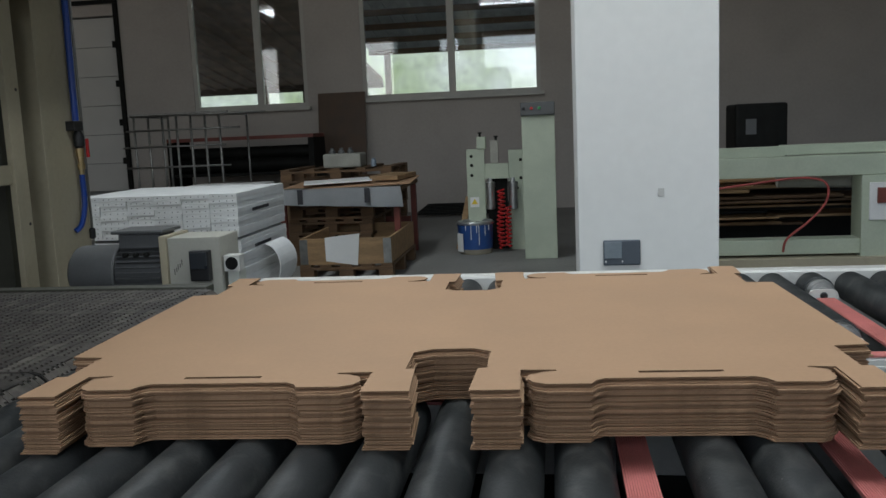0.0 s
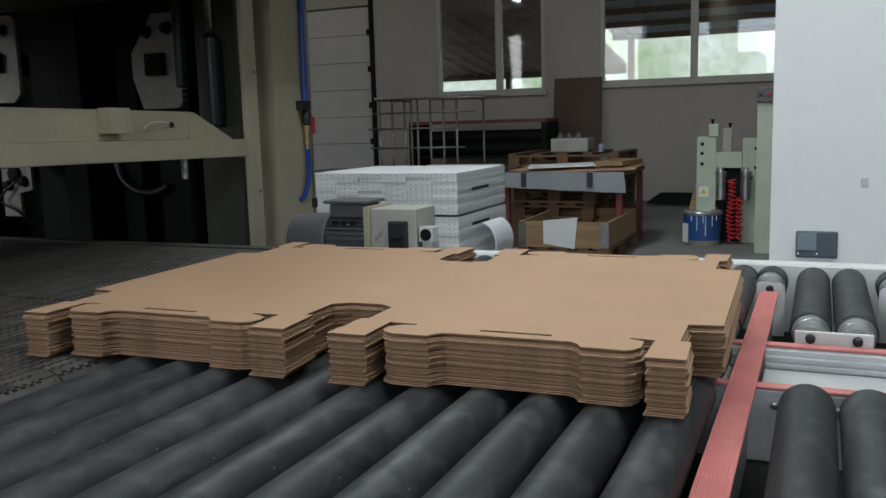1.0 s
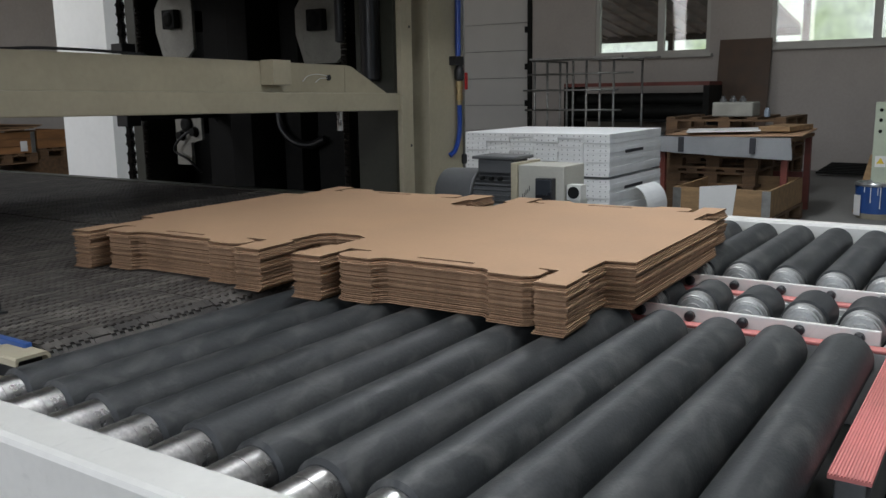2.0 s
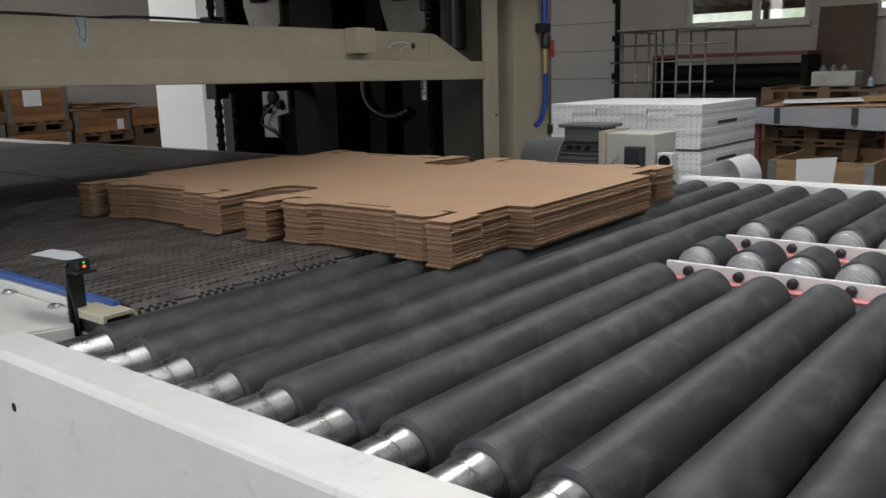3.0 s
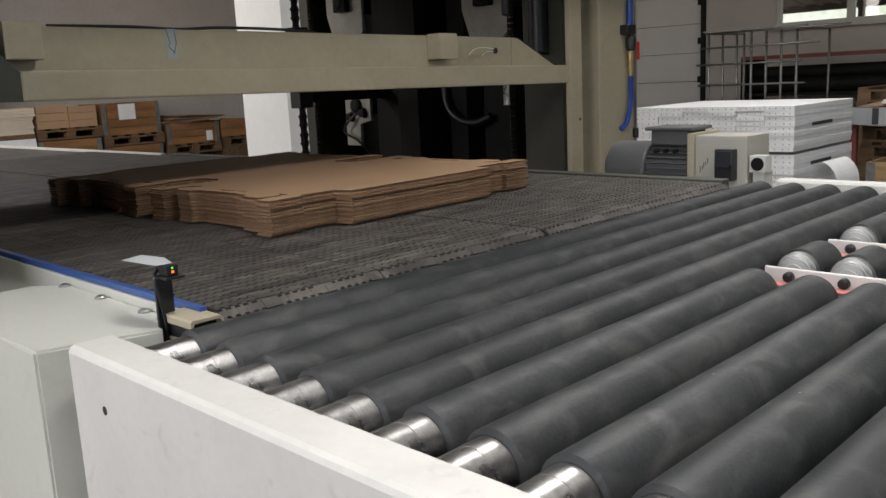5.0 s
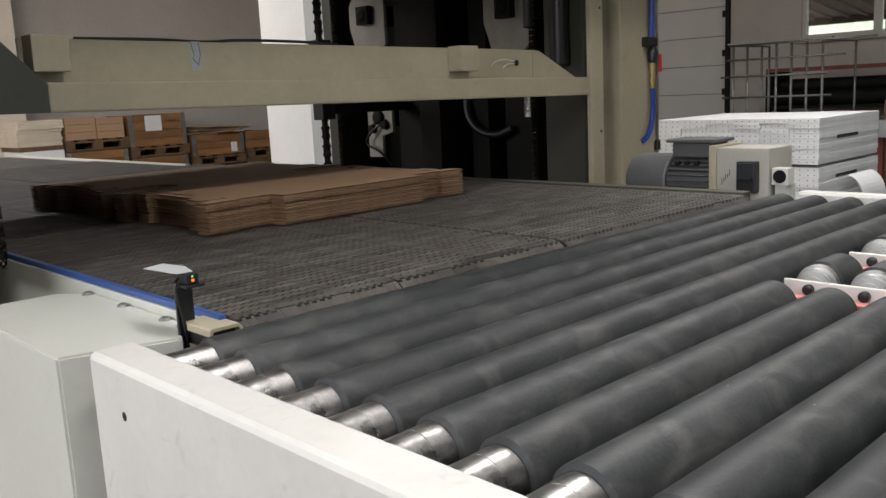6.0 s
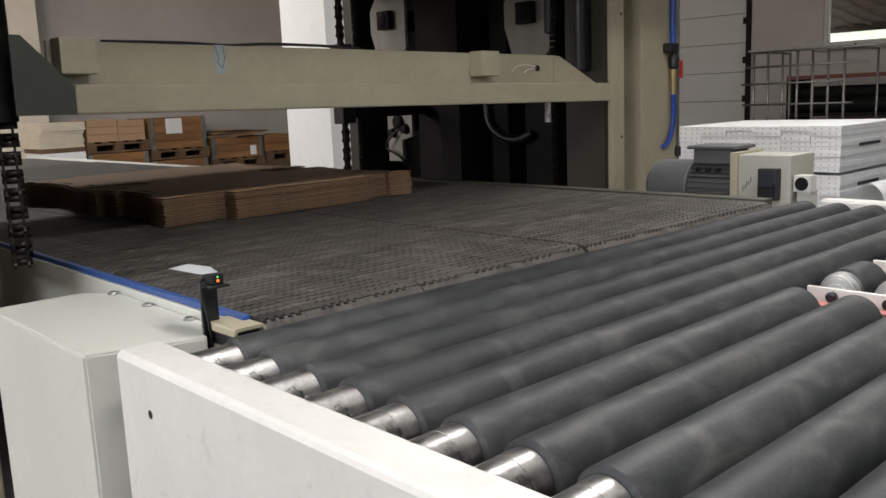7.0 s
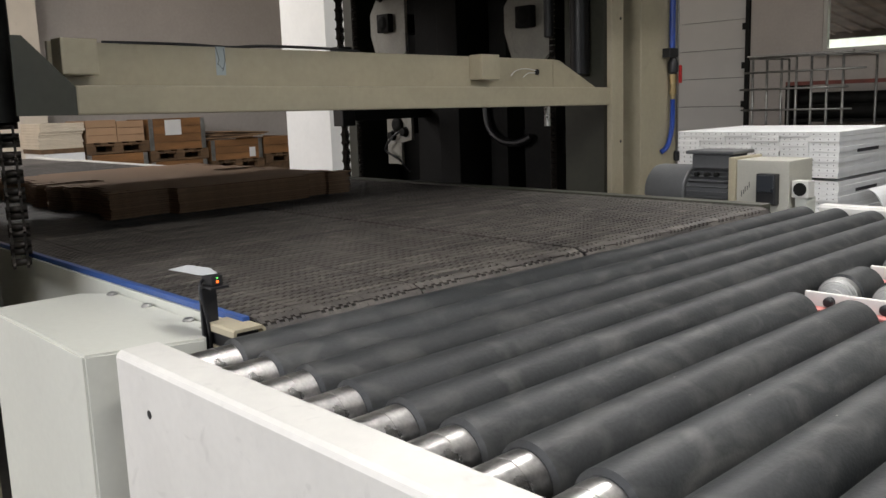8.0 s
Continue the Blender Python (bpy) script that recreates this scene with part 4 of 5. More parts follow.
for x in (-2.40, -2.30, -2.2):
    bm = B()
    lathe(bm, (x, 9.25, 1.02), (0, 0, 1), [(0, 0.035), (0.03, 0.035), (0.035, 0.02), (0.06, 0.02)], 14)
    part("boss", bm, MOTOR, block)
bm = B()
lathe(bm, (-1.93, 9.15, 0.872), (0, 0, 1), [(0, 0.03), (0.06, 0.03), (0.075, 0.02), (0.09, 0.02)], 16)
solid("small_jar", bm, material("blue_grey_tin", (0.25, 0.3, 0.36), 0.4, vary=0.05), "small grey-blue tin beside the machine part", "tin")

# ---- bucket, green machine ----
bucket = thing("paint_bucket", (-0.82, 8.6, 0.0), "blue paint bucket with white drips and a paper label", "bucket")
bm = B()
lathe(bm, (-0.82, 8.6, 0.05), (0, 0, 1), [(0, 0.166), (0.01, 0.168), (0.24, 0.178)], 36)
part("blue_band", bm, BLUE, bucket)
bm = B()
lathe(bm, (-0.82, 8.6, 0.0), (0, 0, 1), [(0, 0.158), (0.01, 0.161), (0.0499, 0.165)], 36)
part("lower_body", bm, material("beige_tin", (0.32, 0.29, 0.22), 0.5, vary=0.08), bucket, "bare beige lower part")
bm = B()
lathe(bm, (-0.82, 8.6, 0.2901), (0, 0, 1), [(0, 0.178), (0.004, 0.186), (0.016, 0.187), (0.022, 0.180), (0.030, 0.176), (0.0305, 0.165), (0.012, 0.160)], 36)
part("rim", bm, material("tin_rim", (0.55, 0.57, 0.58), 0.3, 0.8, vary=0.08), bucket)
for i, (a, h) in enumerate(((-100, 0.14), (-82, 0.07), (-75, 0.19), (-55, 0.10), (-118, 0.05), (-40, 0.05))):
    part("paint_drip", boxes((-0.82 + 0.181 * math.cos(math.radians(a)), -0.814 + 0.181 * math.cos(math.radians(a)), 8.598 + 0.183 * math.sin(math.radians(a)), 8.60 + 0.183 * math.sin(math.radians(a)) + 0.004, 0.29 - h, 0.29)), PAPER, bucket)
bm = B()
box(bm, -0.045, 0.045, -0.002, 0.002, -0.09, 0.09, 0, Matrix.Translation((-0.96, 8.475, 0.12)) @ pose(0, 0, 0, 0, 0, -48))
part("label", bm, PAPER, bucket, "white paper label")
bm = B()
box(bm, -0.03, 0.03, -0.012, 0.012, 0, 0.55, 0.002, Matrix.Translation((-1.02, 8.86, 0.0)) @ pose(0, 0, 0, -6, 12, 0))
solid("leaning_plank", bm, WOOD, "pine plank leaning behind the bucket", "plank")
green = thing("green_machine", (-0.6, 8.8, 0.0), "pale green machine head with air cylinders", "machine")
part("left_plate", boxes((-0.90, -0.72, 8.75, 8.79, 0.0, 1.02), bevel=0.004), GREENM, green)
part("right_plate", boxes((-0.48, -0.30, 8.75, 8.79, 0.0, 1.0), bevel=0.004), GREENM, green)
part("bridge", boxes((-0.719, -0.481, 8.74, 8.80, 0.72, 0.87), bevel=0.004), GREENM, green)
part("top_lug", boxes((-0.79, -0.70, 8.73, 8.82, 1.021, 1.14), bevel=0.006), GREENM, green)
part("slide", boxes((-0.66, -0.58, 8.76, 8.82, 0.871, 1.10), bevel=0.004), material_cache("beige_plate"), green)
for x in (-0.76, -0.60):
    bm = B()
    lathe(bm, (x, 8.78, 1.14 if x < -0.7 else 1.10), (0, 0, 1), [(0, 0.012), (0.03, 0.012), (0.031, 0.02), (0.045, 0.02)], 12)
    part("top_bolt", bm, DARK, green)
for x, z in ((-0.85, 0.95), (-0.85, 0.86), (-0.85, 0.76), (-0.36, 0.90), (-0.36, 0.72), (-0.40, 0.62)):
    bm = B()
    lathe(bm, (x, 8.738, z), (0, 1, 0), [(0, 0.008), (0.002, 0.014), (0.012, 0.016)], 12)
    part("bolt", bm, DARK, green)
for x in (-0.665, -0.44):
    bm = B()
    lathe(bm, (x, 8.68, 0.42), (0, 0, 1), [(0, 0.03), (0.005, 0.045), (0.22, 0.045), (0.225, 0.050), (0.27, 0.050), (0.275, 0.025), (0.31, 0.02)], 20)
    part("air_cylinder", bm, ALU, green, "bright aluminium air cylinder")
# near-black sheet painting the shade between the two plates
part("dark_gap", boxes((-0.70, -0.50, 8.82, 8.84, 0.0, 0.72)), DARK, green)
coil = []
for i in range(150):
    a = i * 0.62
    coil.append((-0.56 + 0.032 * math.cos(a) + 0.01 * math.sin(i * 0.05), 8.60 + 0.032 * math.sin(a), 0.62 - 0.0039 * i))
bm = B()
pipe(bm, coil, 0.008, 6)
part("coil_hose", bm, REDP, green, "red coiled air hose")
coil2 = [(-0.49 + 0.028 * math.cos(i * 0.62), 8.62 + 0.028 * math.sin(i * 0.62), 0.45 - 0.0039 * i) for i in range(105)]
bm = B()
pipe(bm, coil2, 0.008, 6)
part("coil_hose", bm, REDP, green, "red coiled air hose")
bm = B()
prism(bm, [(0, 0), (0.09, 0), (0.09, 0.10), (0, 0.10)], (-0.875, 8.748, 0.44), (1, 0, 0), (0, 0, 1), 0.003)
part("sign", bm, PAPER, green, "white warning sign")
bm = B()
prism(bm, [(0.012, 0.03), (0.078, 0.03), (0.045, 0.085)], (-0.875, 8.7445, 0.44), (1, 0, 0), (0, 0, 1), 0.002)
part("sign_triangle", bm, material("warning_yellow", (0.75, 0.55, 0.04), 0.5, vary=0.04), green, "yellow warning triangle")
column = thing("green_column", (-0.2, 8.2, 0.0), "pale green enamelled machine column with a grey control head", "machine")
part("post", boxes((-0.315, -0.015, 8.1, 8.4, 0.0, 1.32), bevel=0.006), GREENM, column)
part("control_head", boxes((-0.32, -0.01, 8.06, 8.4, 1.321, 1.44), bevel=0.01), MOTOR, column, "grey control head with buttons")
for x, mt in ((-0.29, BLACK), (-0.22, REDP), (-0.15, material("green_button", (0.05, 0.35, 0.1), 0.4))):
    bm = B()
    lathe(bm, (x, 8.045, 1.385), (0, 1, 0), [(0, 0.008), (0.003, 0.014), (0.0145, 0.015)], 14)
    part("button", bm, mt, column)

# ---- rack at the far right ----
rack = thing("steel_rack", (2.0, 5.6, 0.0), "pale green steel machine frame holding timber strips", "rack")
part("top_beam", boxes((0.45, 4.5, 5.46, 5.60, 0.865, 0.985), bevel=0.004), GREENM, rack)
part("upper_plate", boxes((0.45, 1.34, 5.50, 5.62, 0.986, 1.045), bevel=0.004), GREENM, rack)
part("upper_tube", boxes((1.341, 4.5, 5.56, 5.66, 0.99, 1.05), bevel=0.004), GREENM, rack)
part("bottom_beam", boxes((0.45, 4.5, 5.46, 5.60, 0.40, 0.49), bevel=0.004), GREENM, rack)
part("floor_beam", boxes((0.45, 4.5, 5.40, 5.60, 0.25, 0.385), bevel=0.004), CREAM, rack)
for x in (1.76, 3.6):
    part("post", boxes((x, x + 0.22, 5.44, 5.62, 0.0, 0.864), bevel=0.004), GREENM, rack)
part("leg", boxes((0.5, 0.62, 5.44, 5.62, 0.0, 0.249), bevel=0.004), GREENM, rack)
# dark sheet put behind the timber strips in place of shade
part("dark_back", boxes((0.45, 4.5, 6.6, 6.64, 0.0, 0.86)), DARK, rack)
rr = random.Random(11)
for i in range(16):
    x0, z = rr.uniform(0.5, 1.0), 0.50 + 0.021 * i
    ln = rr.uniform(0.5, 1.2)
    bm = B()
    box(bm, x0, x0 + ln, 5.75 + rr.uniform(0, 0.4), 6.35, z, z + rr.uniform(0.010, 0.019), 0.002)
    ob = solid("timber_strip", bm, WOOD if rr.random() < 0.4 else (WOODD if rr.random() < 0.6 else DARK), "thin timber strip lying in the steel rack", "timber", "timber strips")
bm = B()
tube(bm, (1.35, 5.72, 0.83), (2.2, 5.72, 0.80), 0.045, 18)
solid("roller_shaft", bm, material_cache("beige_plate"), "grey steel shaft in the rack", "shaft")
bm = B()
pipe(bm, smooth_path([(0.85, 5.44, 0.80), (1.1, 5.43, 0.83), (1.4, 5.43, 0.86), (1.55, 5.43, 0.83), (1.56, 5.43, 0.72), (1.46, 5.43, 0.60), (1.34, 5.43, 0.50), (1.32, 5.44, 0.42)]), 0.007, 8)
solid("red_cable", bm, material("dull_red", (0.35, 0.06, 0.05), 0.5), "dull red cable looped on the rack", "cable")
bm = B()
box(bm, 1.80, 1.95, 5.425, 5.4385, 0.60, 0.82, 0.002)
solid("tag_card", bm, PAPER, "white paper tag on the rack post", "tag")
solid("brown_tag", boxes((1.84, 1.93, 5.41, 5.424, 0.70, 0.79)), TABLERED, "red-brown sticker on the paper tag", "sticker")
# near-black bodies carry the shade of the hall's back corner
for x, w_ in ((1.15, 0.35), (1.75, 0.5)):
    cab = thing("dark_machine", (x, 9.0, 0.0), "machine cabinet coloured near black for the shaded back of the hall", "machine", "dark machines")
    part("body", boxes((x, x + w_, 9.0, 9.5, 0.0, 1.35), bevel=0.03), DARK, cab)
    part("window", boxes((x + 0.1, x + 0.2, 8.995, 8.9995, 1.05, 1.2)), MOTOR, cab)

# ---- wall furniture of the hall ----
gate = thing("door_1", (-8.1, 13.05, 0.0), "closed pale grey sectional gate with horizontal panels", "gate", kind="structure")
for i in range(7):
    z = 0.02 + 0.45 * i
    part("panel", boxes((-9.55, -6.68, 13.08, 13.13, z, min(z + 0.444, 3.16)), bevel=0.006), DOORW, gate)
for x in (-9.62, -6.67):
    part("track", boxes((x, x + 0.06, 12.93, 12.995, 0, 3.5), bevel=0.004), DARK, gate)
# unseen sheet added to stop backdrop light leaking between the panels
part("backing", boxes((-9.59, -6.64, 13.134, 13.15, 0.0, 3.175)), DARK, gate)
part("lintel_shaft", boxes((-9.6, -6.6, 12.9, 12.96, 3.35, 3.41)), DARK, gate)
part("diagonal_rail", boxes((-9.6, -6.6, 12.6, 12.66, 3.62, 3.68)), DARK, gate)
for z in (0.9, 1.5, 2.1, 2.7):
    part("hinge", boxes((-6.78, -6.66, 13.04, 13.079, z, z + 0.1)), DARK, gate)
GLASS = bpy.data.materials.new("window_glass")
GLASS.use_nodes = True
gb = GLASS.node_tree.nodes["Principled BSDF"]
gb.inputs["Transmission Weight"].default_value, gb.inputs["Roughness"].default_value = 1.0, 0.02
gb.inputs["Base Color"].default_value = (0.75, 0.78, 0.78, 1)
FRAMEM = material("window_frame_paint", (0.45, 0.44, 0.40), 0.5, vary=0.04)


def window(name, x0, x1, z0, z1, mulls, label):
    ob = thing(name, (x0, 13.0, z0), label, "window", kind="structure")
    t = 0.06
    xs = [x0] + mulls + [x1]
    part("window_frame", boxes((x0, x1, 13.02, 13.1, z0, z0 + t), (x0, x1, 13.02, 13.1, z1 - t, z1), (x0, x0 + t, 13.02, 13.1, z0 + t, z1 - t), (x1 - t, x1, 13.02, 13.1, z0 + t, z1 - t)), FRAMEM, ob)
    for mx in mulls:
        part("mullion", boxes((mx - 0.05, mx + 0.05, 13.02, 13.1, z0 + t, z1 - t)), FRAMEM, ob)
    for a, b in zip(xs, xs[1:]):
        part("pane", boxes((a + 0.061, b - 0.061, 13.05, 13.056, z0 + t, z1 - t)), GLASS, ob).visible_shadow = False
    part("window_sill", boxes((x0 - 0.05, x1 + 0.05, 12.90, 12.998, z0 - 0.05, z0 - 0.001)), FRAMEM, ob)
    return ob


w1 = window("window_1", -5.5, -3.7, 1.66, 3.4, [-4.45], "white-framed window with a dim brown view outside")
w2 = window("window_2", -2.85, -0.2, 1.72, 3.4, [-1.5], "white-framed window with bright foliage outside")

# ---- outside the windows ----
canopy = thing("outside_canopy", (-9.0, 17.0, 2.0), "brown ribbed canopy roof outside the window", "canopy", kind="structure")
CANOPY = material("brown_canopy", (0.42, 0.29, 0.22), 0.8, vary=0.2, scale=2)
bm = B()
prism(bm, [(13.3, 3.55), (21.0, 2.43), (21.0, 2.51), (13.3, 3.63)], (-14, 0, 0), (0, 1, 0), (0, 0, 1), 9.9)
part("roof_sheet", bm, CANOPY, canopy)
bm = B()
box(bm, -0.03, 0.03, 0, 7.8, -0.05, 0.0)
RIB = mesh_of("rib", bm, CANOPY)
for i in range(24):
    share("rib", RIB, canopy, Matrix.Translation((-4.9 + 0.4 * i, -3.7, 1.548)) @ pose(0, 0, 0, -8.3, 0, 0))
part("eave_beam", boxes((-14, -4.1, 20.9, 21.05, 2.28, 2.429)), BROWN, canopy)
for x in (-9.5, -7.0, -6.0):
    solid("outside_post", boxes((x, x + 0.12, 20.6, 20.72, -0.2, 2.43)), BROWN, "brown post of the canopy outside", "post", kind="structure")

shed = thing("outside_shed_roof", (-1.0, 16.0, 3.0), "grey corrugated shed roof on timber purlins outside the window", "shed roof", kind="structure")
SHEET = material("grey_roof_sheet", (0.55, 0.57, 0.58), 0.6, vary=0.12, scale=3)
bm = B()
prism(bm, [(13.3, 4.20), (19.0, 2.98), (19.0, 3.02), (13.3, 4.24)], (-3.95, 0, 0), (0, 1, 0), (0, 0, 1), 7.5)
part("roof_sheet", bm, SHEET, shed)
bm = B()
box(bm, -0.05, 0.05, 0, 5.8, -0.035, 0.0)
FLUTE = mesh_of("flute", bm, SHEET)
for i in range(30):
    share("flute", FLUTE, shed, Matrix.Translation((-2.9 + 0.25 * i, -2.7, 1.198)) @ pose(0, 0, 0, -12.1, 0, 0))
for i in range(7):
    y = 14.0 + 0.8 * i
    z = 4.20 - (y - 13.3) * 0.214 - 0.04
    part("purlin", boxes((-3.95, 3.5, y, y + 0.07, z - 0.12, z - 0.006)), WOODD, shed)
for x in (-3.6, -0.3, 2.9):
    solid("shed_post", boxes((x, x + 0.12, 18.7, 18.82, -0.06, 2.94)), WOODD, "brown timber post under the shed roof", "post", kind="structure")

# ---- along the back wall ----
bm = B()
box(bm, -0.36, 0.36, -0.012, 0.012, 0, 1.85, 0.003, Matrix.Translation((-3.15, 12.62, 0.0)) @ pose(0, 0, 0, -8, 0, 0))
solid("brown_board", bm, BROWN, "dark brown board leaning on the back wall", "panel")
bench = thing("roll_bench", (-4.4, 12.2, 0.0), "dark bench with long rolls along the back wall", "bench")
part("top_shelf", boxes((-5.5, -3.35, 11.9, 12.5, 1.20, 1.25)), TABLERED, bench)
part("lower_shelf", boxes((-5.5, -3.35, 11.9, 12.5, 0.70, 0.74)), DARK, bench)
for x in (-5.5, -3.43):
    part("upright", boxes((x, x + 0.08, 11.9, 12.5, 0.0, 1.199)), DARK, bench)
for z, y, r in ((0.84, 12.1, 0.10), (0.83, 12.32, 0.09), (1.01, 12.2, 0.09)):
    bm = B()
    tube(bm, (-5.4, y, z), (-3.45, y, z), r, 18)
    part("dark_roll", bm, DARK, bench)
cage = thing("wire_cage", (-4.8, 10.7, 0.0), "grey steel tube cage with an open grid", "cage")
for i in range(7):
    x = -5.36 + 0.19 * i
    bm = B()
    tube(bm, (x, 10.7, 0.05), (x, 10.7, 1.56), 0.016, 10)
    part("upright_tube", bm, ZINC, cage)
for z, x0, x1 in ((0.08, -5.4, -4.2), (0.62, -5.5, -4.1), (0.90, -5.5, -4.1), (1.16, -5.52, -4.15), (1.37, -5.46, -3.95), (1.55, -5.4, -3.6)):
    bm = B()
    tube(bm, (x0, 10.68, z), (x1, 10.68, z), 0.013, 10)
    part("cross_tube", bm, ZINC, cage)
for x in (-5.36, -4.22):
    bm = B()
    tube(bm, (x, 10.7, 1.55), (x, 11.7, 1.55), 0.013, 10)
    tube(bm, (x, 11.7, 0.05), (x, 11.7, 1.55), 0.016, 10)
    part("side_tube", bm, ZINC, cage)
part("top_bar", boxes((-5.42, -4.1, 10.66, 10.72, 1.565, 1.585)), ZINC, cage)
part("base", boxes((-5.45, -4.15, 10.6, 11.75, 0.0, 0.05)), ZINC, cage)
low = thing("low_cart", (-4.6, 8.9, 0.0), "flat grey cart loaded with pale sheets", "cart")
part("deck", boxes((-5.4, -3.0, 8.4, 9.4, 0.62, 0.70), bevel=0.004), MOTOR, low)
for x in (-5.2, -3.2):
    for y in (8.5, 9.2):
        part("leg", boxes((x, x + 0.07, y, y + 0.07, 0.0, 0.619)), DARK, low)
solid("sheet_bundle", boxes((-3.9, -3.05, 8.45, 9.2, 0.701, 0.75), bevel=0.008), PAPER, "low bundle of pale sheets on the cart", "paper")
bm = B()
for i in range(7):
    box(bm, -0.9 + 0.02 * i, 0.3 + 0.03 * i, -0.1 + 0.05 * i, 0.0 + 0.05 * i, 0.04 * i * 0.4, 0.04 * i * 0.4 + 0.03, 0.002, Matrix.Translation((-1.1, 12.3, 0.03)))
solid("scrap_pile", bm, DARK, "low pile of dark scrap by the back wall", "scrap", kind="stuff")
solid("pillar", boxes((-6.645, -5.97, 4.5, 5.3, 0.0, 5.2)), WHITEWALL, "white plastered pillar of the hall", "pillar", kind="structure")
solid("pilaster", boxes((-12.345, -12.0, 3.2, 4.2, 0.0, 5.2), bevel=0.01), material("cream_wall", (0.62, 0.56, 0.47), 0.85, vary=0.05, scale=2, stain=0.15), "cream plastered pilaster on the side wall", "pilaster", kind="structure")

# ---- crates and pallets by the west wall ----
ORANGE = material("orange_wood", (0.36, 0.17, 0.06), 0.7, vary=0.18, scale=2, fine=30, bump=0.15, stretch=(6, 1, 6), rand=0.2)


def wall_crate(y0, y1, z, h, metal, label, mat=None):
    ob = thing("wall_crate", (-11.3, y0, z), label, "crate", "wall crates")
    n = max(1, round(h / 0.11))
    for i in range(n):
        part("plank", boxes((-11.32, -11.295, y0, y1, z + i * h / n, z + (i + 1) * h / n - 0.006), bevel=0.002), mat or ORANGE, ob)
    part("side", boxes((-12.0, -11.321, y0, y0 + 0.025, z, z + h - 0.01)), mat or ORANGE, ob)
    part("far_side", boxes((-12.0, -11.321, y1 - 0.025, y1, z, z + h - 0.01)), mat or ORANGE, ob)
    part("load", boxes((-11.98, -11.33, y0 + 0.03, y1 - 0.03, z + 0.005, z + h - 0.03)), WOODD, ob)
    if metal:
        for y in (y0 - 0.003, y1 - 0.06):
            part("metal_corner", boxes((-11.294, -11.288, y, y + 0.063, z, z + h - 0.01)), ZINC, ob)
    return ob


PALLET_W = pallet_kit(0.86, 0.7)
for y0, z in ((4.40, 0.0), (4.40, 0.62), (5.27, 0.0), (5.27, 0.47), (6.18, 0.0), (6.18, 0.27), (7.08, 0.32)):
    pallet(-11.28, y0, z, PALLET_W, "old wooden pallet carrying crates by the wall", 90)
wall_crate(4.40, 5.22, 0.145, 0.47, True, "orange-brown plank crate with metal corners on a pallet")
wall_crate(4.42, 4.82, 0.766, 0.30, False, "brown cardboard box on the upper pallet", KRAFT)
wall_crate(4.83, 5.20, 0.766, 0.28, False, "brown cardboard box on the upper pallet", KRAFT)
wall_crate(5.27, 6.10, 0.145, 0.322, True, "orange-brown plank crate on a pallet")
wall_crate(5.27, 6.10, 0.616, 0.44, True, "tall orange-brown plank crate with a paper note")
solid("paper_note", boxes((-11.285, -11.282, 5.50, 5.74, 0.82, 1.03)), PAPER, "white paper note on the crate", "note")
wall_crate(6.18, 7.02, 0.416, 0.30, True, "red-brown plank crate with loose sheets on top")
wall_crate(7.06, 7.50, 0.466, 0.26, False, "brown plank crate beside the pillar")
solid("crate_plinth", boxes((-11.98, -11.3, 7.06, 7.90, 0.0, 0.319)), WOODD, "stacked timber under the crate", "timber")
solid("crate_label", boxes((-11.2875, -11.284, 6.80, 6.90, 0.44, 0.58)), PAPER, "small white label on the crate", "label card")
for i in range(6):
    bm = B()
    box(bm, -0.4, 0.4, -0.42, 0.42, 0, 0.012, 0, Matrix.Translation((-11.65, 6.5 + 0.04 * i, 0.722 + 0.016 * i)) @ pose(0, 0, 0, 2 - i, 0, 7 * i - 15))
    solid("loose_sheet", bm, KRAFT if i % 2 else WOODD, "loose brown sheet piled on a crate", "sheet", "loose sheets")
white = thing("white_sheet_stack", (-11.5, 3.9, 0.0), "stack of cream sheets on a white block by the wall", "sheets")
part("block", boxes((-12.0, -11.27, 3.86, 4.37, 0.0, 0.66), bevel=0.004), BOARDW, white)
part("spacer", boxes((-12.0, -11.28, 3.84, 4.37, 0.661, 0.72)), WOODD, white)
rw = random.Random(4)
CREAM_SHEET = material("cream_sheet", (0.62, 0.54, 0.42), 0.8, vary=0.05)
for i in range(9):
    o = rw.uniform(-0.02, 0.02)
    part("sheet", boxes((-12.0 + 0.01 * o, -11.28 + o, 3.83 + o, 4.38 + o, 0.721 + 0.036 * i, 0.754 + 0.036 * i)), CREAM_SHEET, white)


# ---- stack of die-cut cardboard ----
def half_front():
    """Front edge of one blank from its outer corner inwards: (along, depth)."""
    return [(0.0, 0.0), (0.056, 0.0), (0.056, 0.098), (0.094, 0.102), (0.094, 0.097), (0.070, 0.086), (0.070, 0.050), (0.078, 0.036), (0.090, 0.028),
            (0.155, 0.030), (0.163, 0.046), (0.176, 0.056), (0.380, 0.056), (0.393, 0.046), (0.400, 0.032), (0.462, 0.032),
            (0.480, 0.042), (0.488, 0.058), (0.484, 0.078), (0.466, 0.092), (0.445, 0.096), (0.447, 0.102), (0.498, 0.104), (0.498, 0.008), (0.566, 0.008)]


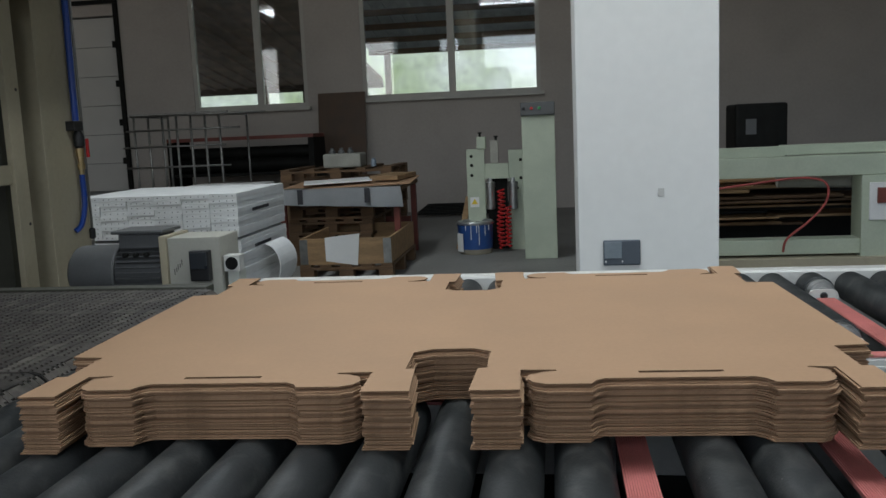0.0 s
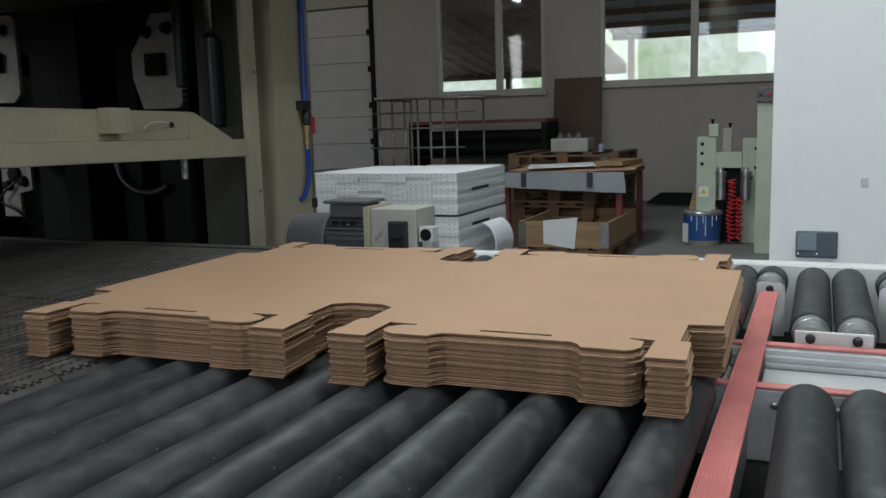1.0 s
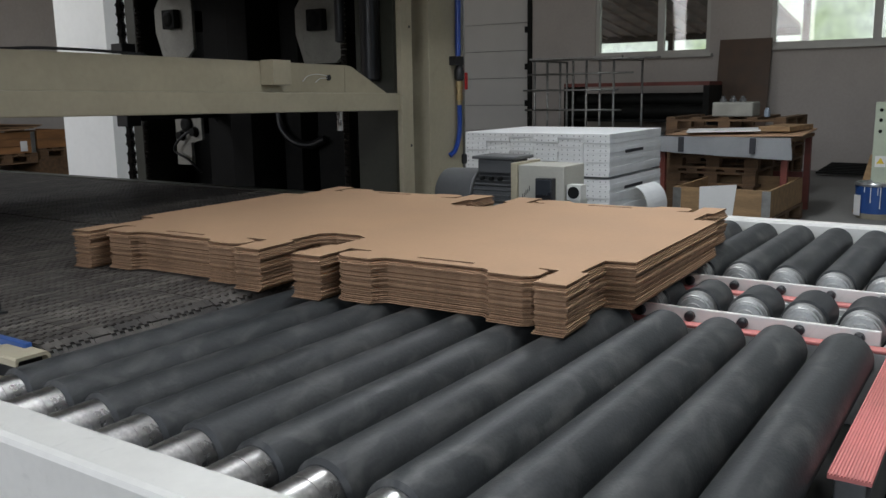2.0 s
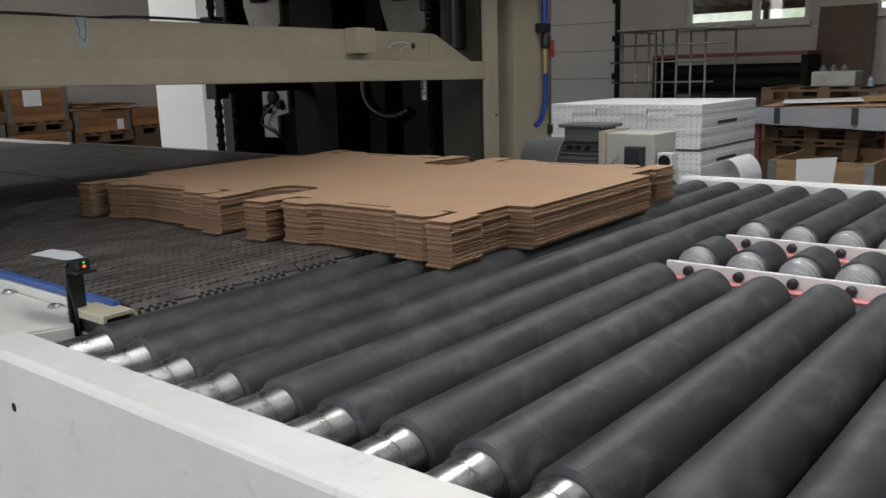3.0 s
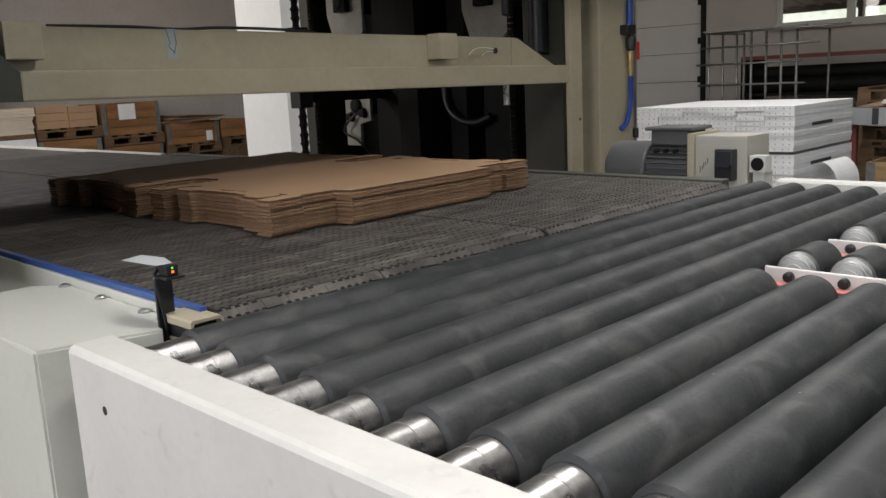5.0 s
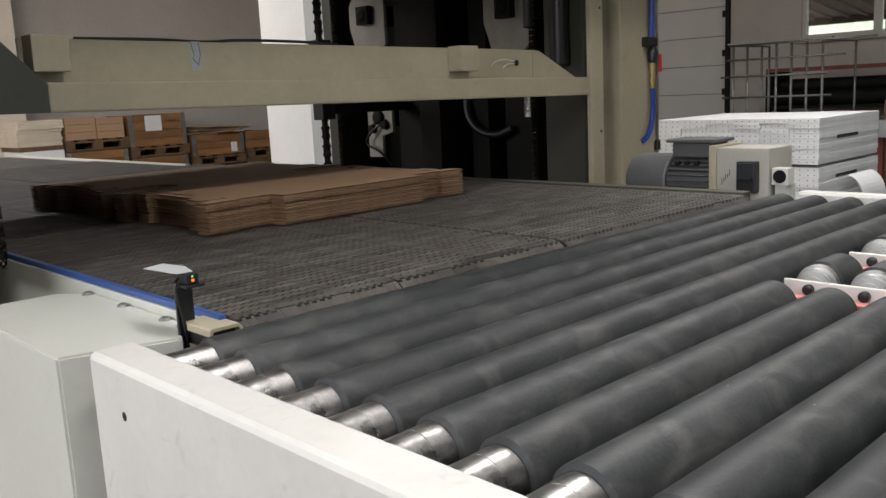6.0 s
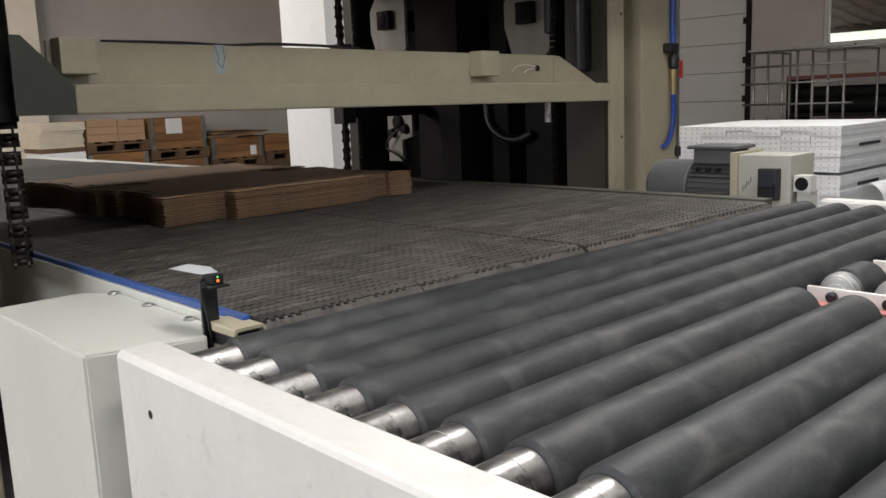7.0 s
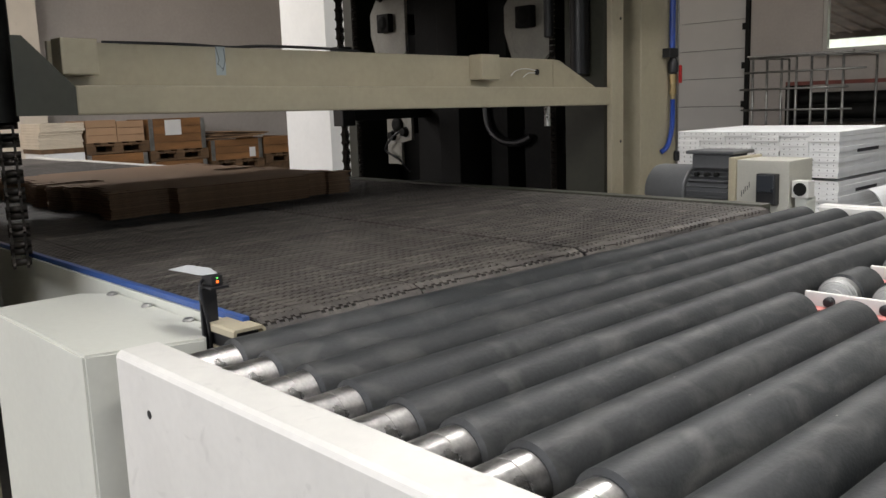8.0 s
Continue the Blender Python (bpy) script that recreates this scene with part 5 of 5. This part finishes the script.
def sheet_outline():
    W, Dp = 1.216, 0.965
    left = half_front()
    right = [(W - a, d) for a, d in reversed(left)]
    notch = [(0.560, 0.118), (0.546, 0.118), (0.546, 0.212), (0.575, 0.232), (0.641, 0.232), (0.670, 0.212), (0.670, 0.118), (0.656, 0.118)]
    front = left + notch + right
    sr = [(1.212, 0.100), (1.196, 0.102), (1.196, 0.212), (1.250, 0.218)]
    back = [(a, Dp - d) for a, d in reversed(front)]
    rs = sr + [(a, Dp - d) for a, d in reversed(sr)]
    ls = [(W - a, d) for a, d in reversed(rs)]
    return front + rs + back + ls


SLOTS = [(a, a + 0.118, d, d + 0.010) for a in (0.215, 0.886) for d in (0.080, 0.875)]


def sheet_mesh(thick):
    bm = B()
    loops = [sheet_outline()] + [[(a, c), (b, c), (b, d), (a, d)] for a, b, c, d in SLOTS]
    es = []
    for lp in loops:
        vs = [bm.verts.new((x, y, 0)) for x, y in lp]
        es += [bm.edges.new((vs[i], vs[(i + 1) % len(vs)])) for i in range(len(vs))]
    bmesh.ops.triangle_fill(bm, edges=es, use_beauty=True, use_dissolve=False, normal=(0, 0, 1))
    r = bmesh.ops.extrude_face_region(bm, geom=list(bm.faces))
    bmesh.ops.translate(bm, verts=[g for g in r["geom"] if isinstance(g, bmesh.types.BMVert)], vec=(0, 0, thick))
    bmesh.ops.recalc_face_normals(bm, faces=bm.faces)
    for f in bm.faces:
        f.material_index = 0 if abs(f.normal.z) > 0.5 else 1
    me = mesh_of("sheet", bm, KRAFT)
    me.materials.append(KRAFT_EDGE)
    return me


stack = thing("cardboard_stack", (-0.81, 1.235, 0.80), "stack of die-cut brown corrugated cardboard blanks riding the conveyor", "cardboard stack")
SHEETS = 24
THICK = 0.0021
sheet_me = sheet_mesh(THICK)
rng = random.Random(5)
for i in range(SHEETS):
    last = i == SHEETS - 1
    share("sheet", sheet_me, stack, pose(0 if last else rng.gauss(0, 0.0022), 0 if last else rng.gauss(0, 0.0034), 0.0006 + (i // 2) * 0.0868 / 12 + (i % 2) * rng.uniform(0.0024, 0.0032),
                                         0, 0, 0 if last else rng.gauss(0, 0.07)))

# ---- motion ----
STACK_ROWS = [(0.0, 0.425, 1.262), (0.5, 0.236, 1.256), (1.0, 0.040, 1.256), (1.5, -0.152, 1.258), (2.0, -0.350, 1.260), (2.2, -0.428, 1.261),
              (3.0, -0.747, 1.266), (3.5, -0.949, 1.268), (4.0, -1.150, 1.265), (4.5, -1.330, 1.255), (5.2, -1.580, 1.240), (6.0, -1.860, 1.225),
              (6.5, -2.035, 1.215), (7.0, -2.210, 1.205), (7.5, -2.385, 1.195), (8.0, -2.555, 1.188)]


def skew(t):
    """The stack lies a little askew and straightens slightly as it meets the belt."""
    return 1.7 - 0.5 * min(max((t - 2.0) / 2.0, 0), 1)


SPIN = [0.2 * i for i in range(27)] + [5.6, 6.5, 8.0]
BELT_SPEED = 0.352


def roller_angle(t):
    """Degrees turned by a driven roller at t; it slows and stops after the stack has left."""
    t = min(t, 5.0)
    return -300 * t


def belt_pose(d):
    """Pose of a slat d metres along the loop: back under the bed, up round the nose, away over the top."""
    under, arc = BELT_LOW, math.pi * NOSE_R
    if d < under:
        return pose(NOSE_X - under + d, 0, NOSE_Z - NOSE_R, 0, 180, 0)
    if d < under + arc:
        a = (d - under) / NOSE_R
        return pose(NOSE_X + NOSE_R * math.sin(a), 0, NOSE_Z - NOSE_R * math.cos(a), 0, 180 - math.degrees(a), 0)
    return pose(NOSE_X - (d - under - arc), 0, NOSE_Z + NOSE_R, 0, 0, 0)


def motions():
    walk(stack, [(t, pose(x, y, 0.80, 0, 0, skew(t)) @ pose(-1.216, 0, 0)) for t, x, y in STACK_ROWS])
    for ob in MOVING_ROLLERS:
        x, y, z = ob.location
        walk(ob, [(t, pose(x, y, z, 0, roller_angle(t), 0)) for t in SPIN])
    back = Matrix.Translation(-ORIGIN[belt])
    for i, ob in enumerate(SLATS):
        walk(ob, [(0.2 * k, back @ belt_pose(i * SLAT_PITCH + BELT_SPEED * 0.2 * k)) for k in range(41)])


motions()
